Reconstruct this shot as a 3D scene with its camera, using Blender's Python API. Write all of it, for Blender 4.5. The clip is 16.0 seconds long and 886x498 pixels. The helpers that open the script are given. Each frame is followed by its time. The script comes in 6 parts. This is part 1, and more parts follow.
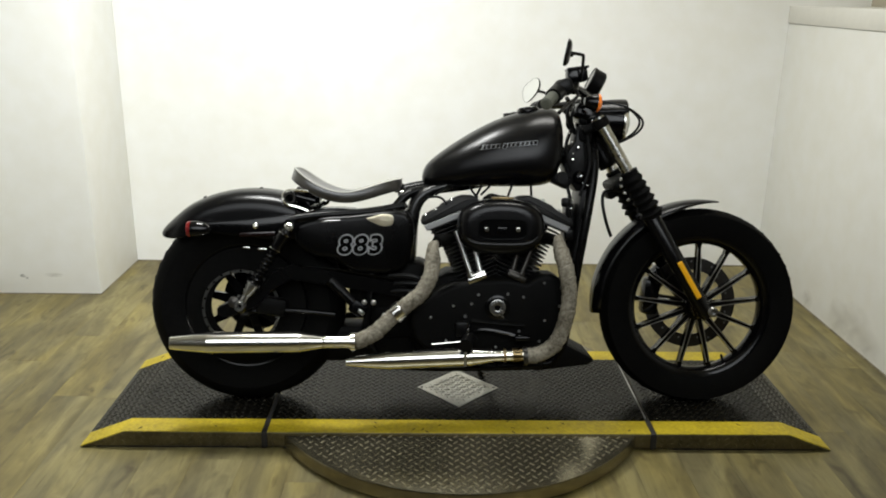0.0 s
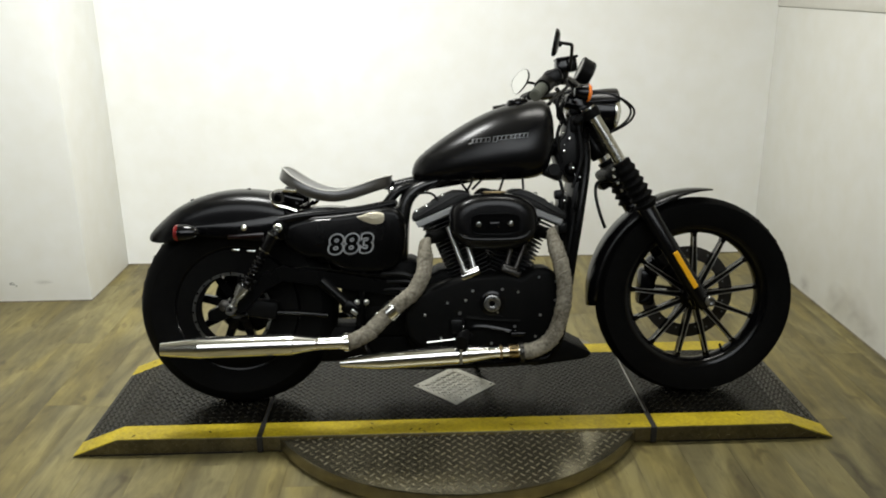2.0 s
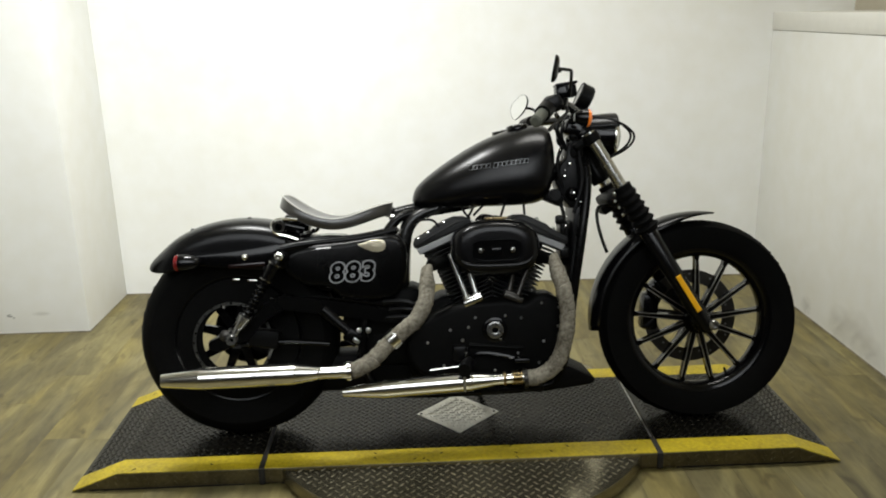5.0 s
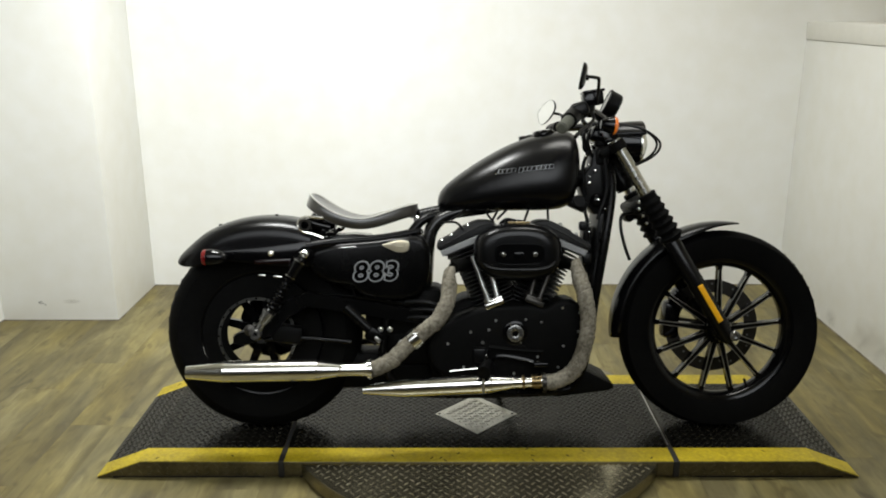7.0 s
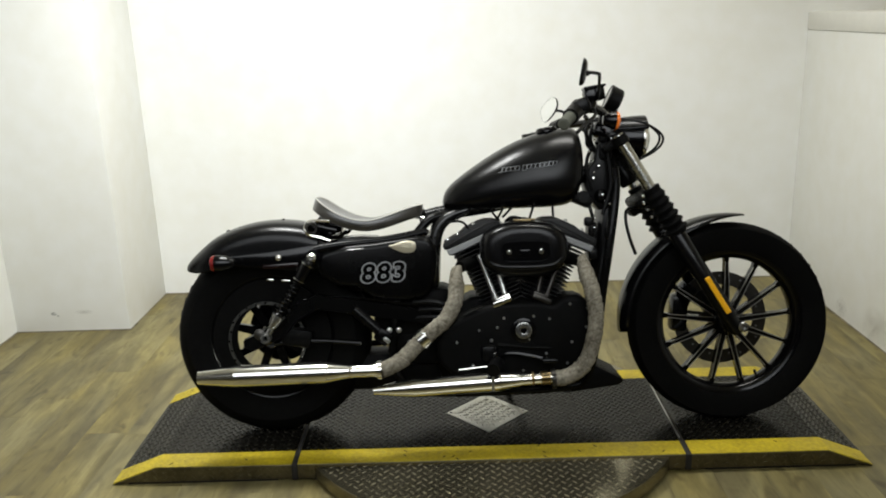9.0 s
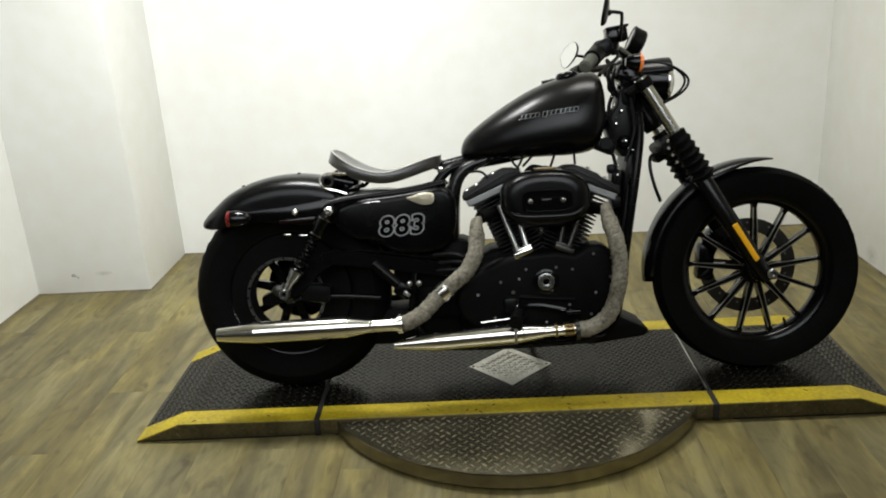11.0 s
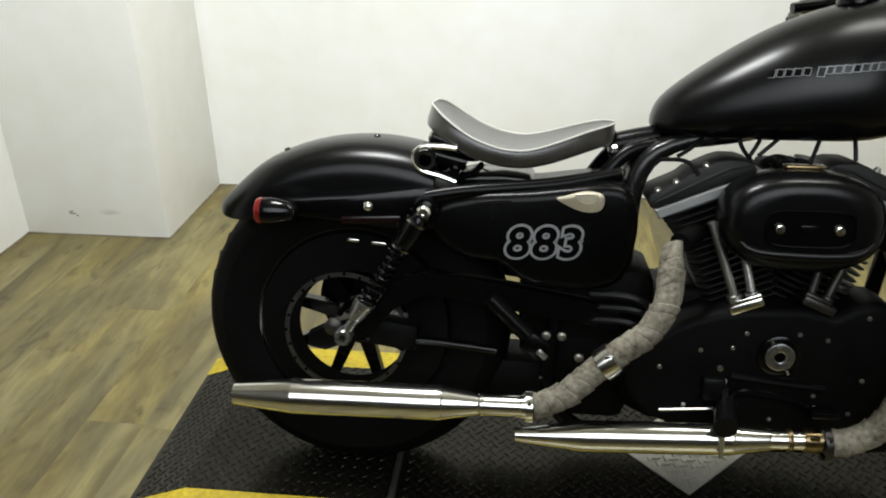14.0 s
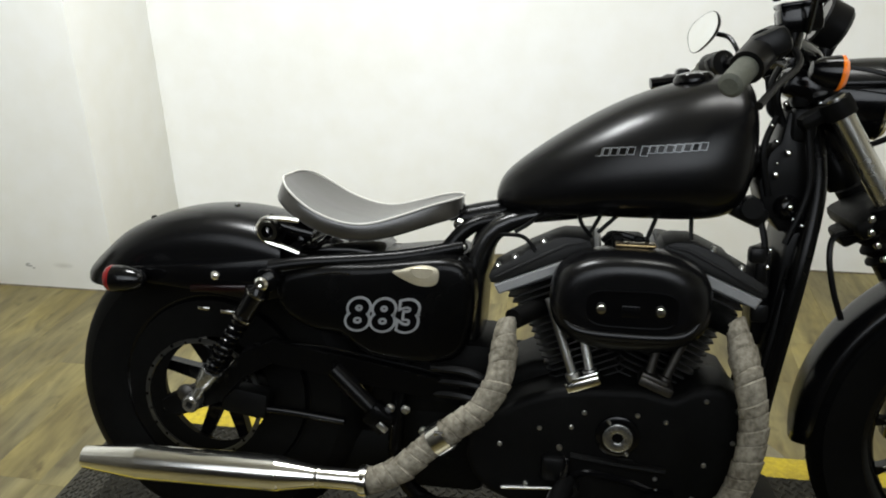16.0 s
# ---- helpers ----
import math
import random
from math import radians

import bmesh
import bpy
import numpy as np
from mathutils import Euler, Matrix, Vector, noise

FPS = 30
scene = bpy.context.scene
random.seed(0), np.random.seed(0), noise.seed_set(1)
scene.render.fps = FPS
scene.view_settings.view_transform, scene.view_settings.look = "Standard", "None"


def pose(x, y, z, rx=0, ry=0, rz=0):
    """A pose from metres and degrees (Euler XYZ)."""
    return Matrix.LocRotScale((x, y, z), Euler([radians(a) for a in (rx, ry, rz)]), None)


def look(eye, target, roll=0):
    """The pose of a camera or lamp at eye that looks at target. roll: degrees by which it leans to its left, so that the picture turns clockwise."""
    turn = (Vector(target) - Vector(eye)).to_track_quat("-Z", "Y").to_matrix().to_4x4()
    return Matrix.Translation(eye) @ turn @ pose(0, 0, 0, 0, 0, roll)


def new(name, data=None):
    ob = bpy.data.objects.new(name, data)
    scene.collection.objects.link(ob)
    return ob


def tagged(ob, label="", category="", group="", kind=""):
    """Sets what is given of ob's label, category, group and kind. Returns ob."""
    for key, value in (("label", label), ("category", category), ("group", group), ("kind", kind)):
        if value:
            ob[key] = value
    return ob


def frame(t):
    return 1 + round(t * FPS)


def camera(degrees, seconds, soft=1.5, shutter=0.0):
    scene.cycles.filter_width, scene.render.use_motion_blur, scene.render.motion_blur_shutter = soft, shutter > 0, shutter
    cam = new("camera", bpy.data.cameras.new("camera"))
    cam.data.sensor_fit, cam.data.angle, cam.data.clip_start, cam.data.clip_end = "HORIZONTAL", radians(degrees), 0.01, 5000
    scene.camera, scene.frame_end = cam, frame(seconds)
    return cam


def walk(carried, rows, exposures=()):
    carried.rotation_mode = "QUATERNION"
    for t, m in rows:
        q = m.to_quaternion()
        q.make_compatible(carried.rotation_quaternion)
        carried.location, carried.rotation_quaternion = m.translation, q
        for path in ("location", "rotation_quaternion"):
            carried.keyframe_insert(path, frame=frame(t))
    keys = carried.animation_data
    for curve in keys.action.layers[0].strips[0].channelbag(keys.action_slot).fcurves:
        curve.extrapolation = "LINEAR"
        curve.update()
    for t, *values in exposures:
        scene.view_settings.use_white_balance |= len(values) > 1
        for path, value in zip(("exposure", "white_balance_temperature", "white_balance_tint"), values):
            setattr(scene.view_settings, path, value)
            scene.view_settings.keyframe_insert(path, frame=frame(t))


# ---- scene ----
cam = camera(56.6, 16.0, soft=1.9)
PATH = [
    (0, (-0.162, -2.546, 1.394), (-0.125, -0.638, 0.796), 0.9),
    (0.5, (-0.171, -2.547, 1.397), (-0.139, -0.638, 0.801), 0.5),
    (1, (-0.154, -2.523, 1.397), (-0.098, -0.617, 0.795), -0.2),
    (1.5, (-0.156, -2.513, 1.394), (-0.122, -0.608, 0.787), -0.4),
    (2, (-0.15, -2.506, 1.394), (-0.103, -0.603, 0.779), -0.7),
    (2.5, (-0.15, -2.509, 1.395), (-0.094, -0.607, 0.779), -0.8),
    (3, (-0.151, -2.507, 1.395), (-0.093, -0.606, 0.774), -1.3),
    (3.5, (-0.148, -2.499, 1.389), (-0.085, -0.602, 0.759), -1.5),
    (4, (-0.158, -2.505, 1.39), (-0.101, -0.607, 0.761), -0.8),
    (4.5, (-0.152, -2.495, 1.395), (-0.082, -0.59, 0.79), -1.5),
    (4.7, (-0.162, -2.493, 1.395), (-0.096, -0.573, 0.839), -1.5),
    (6.8, (-0.175, -2.502, 1.424), (-0.169, -0.589, 0.843), -0.0),
    (7, (-0.159, -2.514, 1.416), (-0.164, -0.594, 0.855), -0.1),
    (7.5, (-0.152, -2.52, 1.416), (-0.162, -0.6, 0.856), -0.4),
    (8, (-0.148, -2.524, 1.41), (-0.163, -0.608, 0.837), 0.0),
    (8.2, (-0.148, -2.531, 1.413), (-0.18, -0.607, 0.867), -0.9),
    (10.3, (-0.148, -2.525, 1.403), (-0.187, -0.609, 0.831), -2.6),
    (10.5, (-0.149, -2.525, 1.403), (-0.233, -0.61, 0.833), -3.3),
    (11, (-0.15, -2.484, 1.369), (-0.23, -0.593, 0.724), -3.5),
    (11.5, (-0.257, -2.357, 1.356), (-0.428, -0.457, 0.754), -3.0),
    (12, (-0.335, -2.206, 1.346), (-0.457, -0.312, 0.717), -2.8),
    (12.5, (-0.322, -1.955, 1.354), (-0.578, -0.073, 0.728), -1.1),
    (13, (-0.345, -1.745, 1.358), (-0.759, 0.06, 0.604), -3.1),
    (13.5, (-0.387, -1.499, 1.33), (-0.587, 0.329, 0.545), -2.0),
    (14, (-0.398, -1.419, 1.3), (-0.614, 0.354, 0.398), -0.8),
    (14.5, (-0.373, -1.414, 1.281), (-0.655, 0.316, 0.318), -0.6),
    (15, (-0.321, -1.398, 1.275), (-0.563, 0.333, 0.304), -2.0),
    (15.5, (-0.209, -1.37, 1.317), (-0.433, 0.389, 0.392), -2.0),
    (16, (-0.011, -1.349, 1.343), (-0.352, 0.452, 0.543), -1.4),
]
walk(cam, [(t, look(eye, target, roll)) for t, eye, target, roll in PATH],
     [(0, -0.05, 6400, 10), (12, -0.08, 6350, 10), (14, -0.07, 6290, 10), (15.5, -0.08, 6260, 10), (16, -0.06, 6220, 11)])

# ---- world and lamps ----
world = bpy.data.worlds.new("world")
scene.world = world
world.use_nodes = True
world.node_tree.nodes["Background"].inputs[0].default_value = (0.9, 0.95, 1.0, 1)
world.node_tree.nodes["Background"].inputs[1].default_value = 0.016
scene.view_settings.exposure = 0.0


def area_lamp(name, place, target, size_x, size_y, watts, colour, spread=180):
    data = bpy.data.lights.new(name, "AREA")
    data.shape, data.size, data.size_y, data.energy, data.color, data.spread = "RECTANGLE", size_x, size_y, watts, colour, radians(spread)
    ob = new(name, data)
    ob.matrix_world = look(place, target)
    return ob


area_lamp("unseen_overhead_light", (-0.85, 0.3, 2.62), (-0.95, 0.75, 0.0), 0.6, 0.35, 36, (0.98, 0.985, 0.94), 130)
# Fill added to lift the right wall and the pillar's side; no known fixture.
area_lamp("unseen_overhead_light", (0.62, 0.3, 2.62), (0.7, 0.9, 0.0), 0.9, 0.4, 23, (0.985, 0.97, 0.90))
# Wide panel added in place of the hall's diffuse light, evens out the walls.
area_lamp("hall_fill_light", (-0.45, -1.7, 2.66), (-0.9, 1.6, 0.85), 3.2, 2.6, 33, (0.955, 0.99, 1.0), 90)

# ---- materials ----


def mat(name, base, rough=0.5, metal=0.0, vary=0.15, scale=8.0, bump=0.0, bump_scale=200.0, rough_vary=0.1,
        stretch=(1, 1, 1), tint=None, spec=0.5, sheen=0.0):
    """A principled material with colour variation at two scales, uneven gloss and fine relief."""
    m = bpy.data.materials.new(name)
    m.use_nodes = True
    nt = m.node_tree
    b = nt.nodes["Principled BSDF"]
    link = nt.links.new
    co = nt.nodes.new("ShaderNodeTexCoord")
    mp = nt.nodes.new("ShaderNodeMapping")
    mp.inputs["Scale"].default_value = stretch
    link(co.outputs["Object"], mp.inputs["Vector"])
    n1 = nt.nodes.new("ShaderNodeTexNoise")
    n1.inputs["Scale"].default_value, n1.inputs["Detail"].default_value = scale, 6
    n2 = nt.nodes.new("ShaderNodeTexNoise")
    n2.inputs["Scale"].default_value, n2.inputs["Detail"].default_value = scale * 9, 4
    link(mp.outputs[0], n1.inputs["Vector"])
    link(mp.outputs[0], n2.inputs["Vector"])
    add = nt.nodes.new("ShaderNodeMath")
    add.operation = "MULTIPLY_ADD"
    link(n2.outputs["Fac"], add.inputs[0])
    add.inputs[1].default_value = 0.5
    half = nt.nodes.new("ShaderNodeMath")
    half.operation = "MULTIPLY"
    half.inputs[1].default_value = 0.5
    link(n1.outputs["Fac"], half.inputs[0])
    link(half.outputs[0], add.inputs[2])
    ramp = nt.nodes.new("ShaderNodeValToRGB")
    low = tint if tint else tuple(c * (1 - vary) for c in base)
    high = tuple(min(1, c * (1 + vary)) for c in base)
    ramp.color_ramp.elements[0].position, ramp.color_ramp.elements[1].position = 0.34, 0.66
    ramp.color_ramp.elements[0].color, ramp.color_ramp.elements[1].color = (*low, 1), (*high, 1)
    link(add.outputs[0], ramp.inputs[0])
    link(ramp.outputs[0], b.inputs["Base Color"])
    rr = nt.nodes.new("ShaderNodeMapRange")
    rr.inputs["To Min"].default_value, rr.inputs["To Max"].default_value = max(0.02, rough - rough_vary), min(1, rough + rough_vary)
    link(n1.outputs["Fac"], rr.inputs["Value"])
    link(rr.outputs[0], b.inputs["Roughness"])
    b.inputs["Metallic"].default_value = metal
    b.inputs["Specular IOR Level"].default_value = spec
    b.inputs["Sheen Weight"].default_value, b.inputs["Sheen Roughness"].default_value = sheen, 0.35
    if bump:
        nb = nt.nodes.new("ShaderNodeTexNoise")
        nb.inputs["Scale"].default_value, nb.inputs["Detail"].default_value = bump_scale, 3
        link(mp.outputs[0], nb.inputs["Vector"])
        bp = nt.nodes.new("ShaderNodeBump")
        bp.inputs["Strength"].default_value, bp.inputs["Distance"].default_value = bump, 0.002
        link(nb.outputs["Fac"], bp.inputs["Height"])
        link(bp.outputs[0], b.inputs["Normal"])
    return m


WALL = mat("wall_paint", (0.85, 0.855, 0.84), 0.55, vary=0.02, scale=1.1, tint=(0.82, 0.815, 0.765), bump=0.12, bump_scale=160)
# Dark tone for the unseen hall, so that the bike reflects little light.
DARKROOM = mat("dark_unseen_hall", (0.24, 0.23, 0.20), 0.8, vary=0.2, scale=2)
CEIL = mat("ceiling_paint", (0.78, 0.76, 0.67), 0.8, vary=0.03, scale=2)
# Darkened beige: the recess's shade is put into this colour.
DARKWALL = mat("dimmed_beige", (0.52, 0.48, 0.38), 0.7, vary=0.05, scale=2)
TRIM = mat("trim_paint", (0.80, 0.79, 0.74), 0.4, vary=0.03, scale=3)
SATIN = mat("satin_black_paint", (0.0025, 0.0025, 0.0027), 0.25, vary=0.2, scale=6, rough_vary=0.03, spec=0.22)
GLOSS = mat("gloss_black_enamel", (0.002, 0.002, 0.0022), 0.14, vary=0.2, scale=9, rough_vary=0.05, spec=0.25)
WRINKLE = mat("wrinkle_black_paint", (0.0030, 0.0030, 0.0028), 0.5, vary=0.35, scale=14, bump=0.35, bump_scale=420, spec=0.06)
RUBBER = mat("tyre_rubber", (0.0028, 0.0028, 0.0027), 0.6, vary=0.35, scale=9, bump=0.15, bump_scale=260, spec=0.05)
PLASTIC = mat("black_plastic", (0.0036, 0.0036, 0.0036), 0.36, vary=0.2, scale=12, spec=0.14)
CHROME = mat("chrome_plate", (0.80, 0.79, 0.75), 0.16, 1.0, vary=0.04, scale=10, rough_vary=0.04)
TUBE = mat("fork_tube_steel", (0.54, 0.54, 0.51), 0.26, 1.0, vary=0.1, scale=10)
STEEL = mat("brushed_steel", (0.55, 0.55, 0.53), 0.32, 1.0, vary=0.15, scale=18)
GREY = mat("silver_grey_paint", (0.24, 0.243, 0.245), 0.45, 0.0, vary=0.08, scale=20)
GREYPRINT = mat("grey_print", (0.21, 0.215, 0.22), 0.5, vary=0.12, scale=40)
LEATHER = mat("seat_leather", (0.026, 0.0235, 0.019), 0.33, vary=0.35, scale=14, bump=0.10, bump_scale=260, spec=1.0, stretch=(1, 3, 1), sheen=0.28)
DUCT = mat("satin_black_moulding", (0.006, 0.006, 0.0058), 0.24, vary=0.2, scale=12, spec=0.35)
POWDER = mat("black_powder_coat", (0.0075, 0.0075, 0.0072), 0.55, vary=0.25, scale=14, bump=0.3, bump_scale=420, spec=0.3)
PIPING = mat("white_piping", (0.48, 0.47, 0.43), 0.5, vary=0.08, scale=30)
WRAP = mat("heat_wrap", (0.27, 0.25, 0.20), 0.85, vary=0.25, scale=12, bump=0.9, bump_scale=380, tint=(0.075, 0.064, 0.045), spec=0.2)
AMBER = mat("amber_plastic", (0.95, 0.47, 0.015), 0.25, vary=0.08, scale=20)
ORANGE = mat("orange_lens", (0.9, 0.2, 0.01), 0.2, vary=0.1, scale=20)
RED = mat("red_lens", (0.13, 0.006, 0.006), 0.2, vary=0.2, scale=20)
DARKRED = mat("dark_red_reflector", (0.005, 0.0005, 0.0005), 0.25, vary=0.2, scale=20)
GLASS = mat("headlamp_glass", (0.42, 0.43, 0.36), 0.08, 0.0, vary=0.1, scale=20)
MIRROR = mat("mirror_glass", (0.85, 0.85, 0.84), 0.03, 1.0, vary=0.02, scale=5, rough_vary=0.01)
GRIP = mat("grip_rubber", (0.075, 0.078, 0.060), 0.75, vary=0.2, scale=30, bump=0.2)
YELLOW = mat("yellow_paint", (0.49, 0.375, 0.009), 0.5, vary=0.15, scale=9, bump=0.15, bump_scale=120, tint=(0.30, 0.225, 0.008))
BLACKDECK = mat("black_deck_paint", (0.023, 0.0215, 0.0165), 0.26, 0.85, vary=0.4, scale=6, bump=0.06, rough_vary=0.05)
LUGDECK = mat("worn_deck_paint", (0.015, 0.014, 0.011), 0.32, 0.9, vary=0.3, scale=3, tint=(0.036, 0.032, 0.023))
PLATE = mat("tread_plate_steel", (0.25, 0.225, 0.15), 0.20, 0.9, vary=0.3, scale=4, rough_vary=0.07, bump=0.05)
PLATELUG = mat("worn_tread_lug", (0.42, 0.385, 0.28), 0.28, 0.9, vary=0.25, scale=5)
SKIRT = mat("worn_plate_steel", (0.115, 0.100, 0.057), 0.38, 0.85, vary=0.3, scale=9, rough_vary=0.12, bump=0.1)
BRIGHT = mat("bright_tread_plate", (0.508, 0.492, 0.435), 0.35, 0.7, vary=0.2, scale=14)
DARKGAP = mat("dark_rubber_seal", (0.012, 0.011, 0.010), 0.7, vary=0.2)


def plank_material():
    m = bpy.data.materials.new("vinyl_plank")
    m.use_nodes = True
    nt = m.node_tree
    bs = nt.nodes["Principled BSDF"]
    link = nt.links.new
    co, info = nt.nodes.new("ShaderNodeTexCoord"), nt.nodes.new("ShaderNodeObjectInfo")
    shift = nt.nodes.new("ShaderNodeVectorMath")
    shift.operation = "MULTIPLY_ADD"
    comb = nt.nodes.new("ShaderNodeCombineXYZ")
    for k in range(3):
        link(info.outputs["Random"], comb.inputs[k])
    link(comb.outputs[0], shift.inputs[0])
    shift.inputs[1].default_value = (7.0, 31.0, 3.0)
    link(co.outputs["Object"], shift.inputs[2])

    def noise_tex(sx, sy, scale, detail, dist=0.0):
        mp = nt.nodes.new("ShaderNodeMapping")
        mp.inputs["Scale"].default_value = (sx, sy, 1)
        link(shift.outputs[0], mp.inputs["Vector"])
        n = nt.nodes.new("ShaderNodeTexNoise")
        n.inputs["Scale"].default_value, n.inputs["Detail"].default_value, n.inputs["Distortion"].default_value = scale, detail, dist
        link(mp.outputs[0], n.inputs["Vector"])
        return n.outputs["Fac"]

    def ramp(fac, stops):
        r = nt.nodes.new("ShaderNodeValToRGB")
        while len(r.color_ramp.elements) < len(stops):
            r.color_ramp.elements.new(0.5)
        for e, (p, c) in zip(r.color_ramp.elements, stops):
            e.position, e.color = p, (*c, 1)
        link(fac, r.inputs[0])
        return r.outputs[0]

    def mixed(kind, fac, a, c):
        x = nt.nodes.new("ShaderNodeMix")
        x.data_type, x.blend_type = "RGBA", kind
        if isinstance(fac, float):
            x.inputs[0].default_value = fac
        else:
            link(fac, x.inputs[0])
        link(a, x.inputs[6])
        link(c, x.inputs[7])
        return x.outputs[2]

    broad = ramp(noise_tex(1.0, 0.22, 10, 4, 0.9), [(0.34, (0.120, 0.100, 0.040)), (0.45, (0.160, 0.135, 0.053)), (0.55, (0.200, 0.171, 0.067)), (0.66, (0.248, 0.214, 0.085))])
    grain = ramp(noise_tex(1.0, 0.035, 95, 5, 0.2), [(0.32, (0.74, 0.72, 0.68)), (0.62, (1.0, 1.0, 1.0))])
    col = mixed("MULTIPLY", 0.5, broad, grain)
    patch = ramp(noise_tex(1.0, 0.36, 20, 6, 1.2), [(0.36, (0.78, 0.76, 0.73)), (0.54, (1.0, 1.0, 1.0))])
    col = mixed("MULTIPLY", 0.8, col, patch)
    knots = ramp(noise_tex(1.0, 0.5, 15, 2, 0.5), [(0.62, (1.0, 1.0, 1.0)), (0.74, (0.52, 0.48, 0.44))])
    col = mixed("MULTIPLY", 0.8, col, knots)
    flecks = ramp(noise_tex(1.0, 0.14, 55, 3, 0.4), [(0.62, (1.0, 1.0, 1.0)), (0.74, (0.55, 0.50, 0.42))])
    col = mixed("MULTIPLY", 0.7, col, flecks)
    tone = ramp(noise_tex(1.0, 0.3, 4.5, 2, 0.5), [(0.38, (0.91, 0.92, 1.04)), (0.60, (1.06, 1.02, 0.86))])
    col = mixed("MULTIPLY", 1.0, col, tone)
    hsv = nt.nodes.new("ShaderNodeHueSaturation")
    ml = nt.nodes.new("ShaderNodeMath")
    ml.operation = "MULTIPLY_ADD"
    link(info.outputs["Random"], ml.inputs[0])
    ml.inputs[1].default_value, ml.inputs[2].default_value = 0.10, 0.95
    link(ml.outputs[0], hsv.inputs["Value"])
    link(col, hsv.inputs["Color"])
    link(hsv.outputs[0], bs.inputs["Base Color"])
    rr = nt.nodes.new("ShaderNodeMapRange")
    rr.inputs["To Min"].default_value, rr.inputs["To Max"].default_value = 0.42, 0.60
    link(noise_tex(1, 0.2, 30, 3), rr.inputs["Value"])
    link(rr.outputs[0], bs.inputs["Roughness"])
    bp = nt.nodes.new("ShaderNodeBump")
    bp.inputs["Strength"].default_value, bp.inputs["Distance"].default_value = 0.25, 0.001
    link(noise_tex(1.0, 0.04, 120, 4), bp.inputs["Height"])
    link(bp.outputs[0], bs.inputs["Normal"])
    return m


PLANK = plank_material()
TIMER = mat("dull_turned_steel", (0.28, 0.28, 0.27), 0.27, 0.9, vary=0.3, scale=30)
STEEL_DARK = mat("dark_disc_steel", (0.055, 0.052, 0.047), 0.4, 0.9, vary=0.2, scale=20)
DISC = mat("brake_disc_steel", (0.075, 0.075, 0.07), 0.4, 0.9, vary=0.15, scale=20)
CHROME_DARK = mat("dark_chrome", (0.30, 0.29, 0.27), 0.15, 1.0, vary=0.1, scale=10)
GLOSS_SOFT = mat("worn_black_enamel", (0.0016, 0.0016, 0.0016), 0.27, vary=0.3, scale=9, rough_vary=0.06, spec=0.13)
BADGEPRINT = mat("badge_print", (0.15, 0.155, 0.16), 0.36, 0.7, vary=0.25, scale=60)
BADGE = mat("badge_silver", (0.58, 0.53, 0.40), 0.35, 0.6, vary=0.1, scale=30)
BRASS = mat("heat_tinted_steel", (0.24, 0.18, 0.09), 0.28, 1.0, vary=0.2, scale=30)
PICTURE = mat("picture_print", (0.05, 0.038, 0.012), 0.35, vary=0.6, scale=5, tint=(0.012, 0.012, 0.012), stretch=(1, 3, 1))
JOINTDIRT = mat("dirty_sealant", (0.20, 0.175, 0.125), 0.7, vary=0.7, scale=9, tint=(0.06, 0.05, 0.035))


def smudge_material():
    """A thin film of dirt that thins out from its middle."""
    m = bpy.data.materials.new("wall_smudge")
    m.use_nodes = True
    nt = m.node_tree
    b = nt.nodes["Principled BSDF"]
    b.inputs["Base Color"].default_value = (0.44, 0.40, 0.31, 1)
    b.inputs["Roughness"].default_value = 0.7
    co, gr, no, mu = (nt.nodes.new("ShaderNode" + k) for k in ("TexCoord", "TexGradient", "TexNoise", "Math"))
    gr.gradient_type = "SPHERICAL"
    no.inputs["Scale"].default_value = 2.6
    mu.operation = "MULTIPLY"
    nt.links.new(co.outputs["Object"], gr.inputs["Vector"])
    nt.links.new(co.outputs["Object"], no.inputs["Vector"])
    nt.links.new(gr.outputs["Fac"], mu.inputs[0])
    nt.links.new(no.outputs["Fac"], mu.inputs[1])
    thin = nt.nodes.new("ShaderNodeMath")
    thin.operation = "MULTIPLY"
    thin.inputs[1].default_value = 0.42
    nt.links.new(mu.outputs[0], thin.inputs[0])
    nt.links.new(thin.outputs[0], b.inputs["Alpha"])
    return m


SMUDGE = smudge_material()
SCUFF = mat("scuff_mark", (0.42, 0.42, 0.40), 0.7, vary=0.2)

# ---- mesh helpers ----
V = Vector


def absorb(bm, other):
    me = bpy.data.meshes.new("temporary")
    other.to_mesh(me)
    other.free()
    bm.from_mesh(me)
    bpy.data.meshes.remove(me)


def axis(o, d):
    return Matrix.Translation(o) @ V(d).to_track_quat("Z", "Y").to_matrix().to_4x4()


def smooth_path(pts, res):
    pts = [V(p) for p in pts]
    if len(pts) < 3 or res < 2:
        return pts
    out = []
    for i in range(len(pts) - 1):
        a, b, c, d = pts[max(i - 1, 0)], pts[i], pts[i + 1], pts[min(i + 2, len(pts) - 1)]
        for k in range(res):
            t = k / res
            out.append(0.5 * (2 * b + (c - a) * t + (2 * a - 5 * b + 4 * c - d) * t * t + (3 * b - a - 3 * c + d) * t ** 3))
    out.append(pts[-1])
    return out


def loft(bm, rings, cap=True, closed=True):
    made = [[bm.verts.new(p) for p in ring] for ring in rings]
    n = len(made[0])
    for a, b in zip(made, made[1:]):
        for i in range(n if closed else n - 1):
            j = (i + 1) % n
            bm.faces.new((a[i], a[j], b[j], b[i]))
    if cap and closed:
        bm.faces.new(made[0][::-1])
        bm.faces.new(made[-1])
    return made


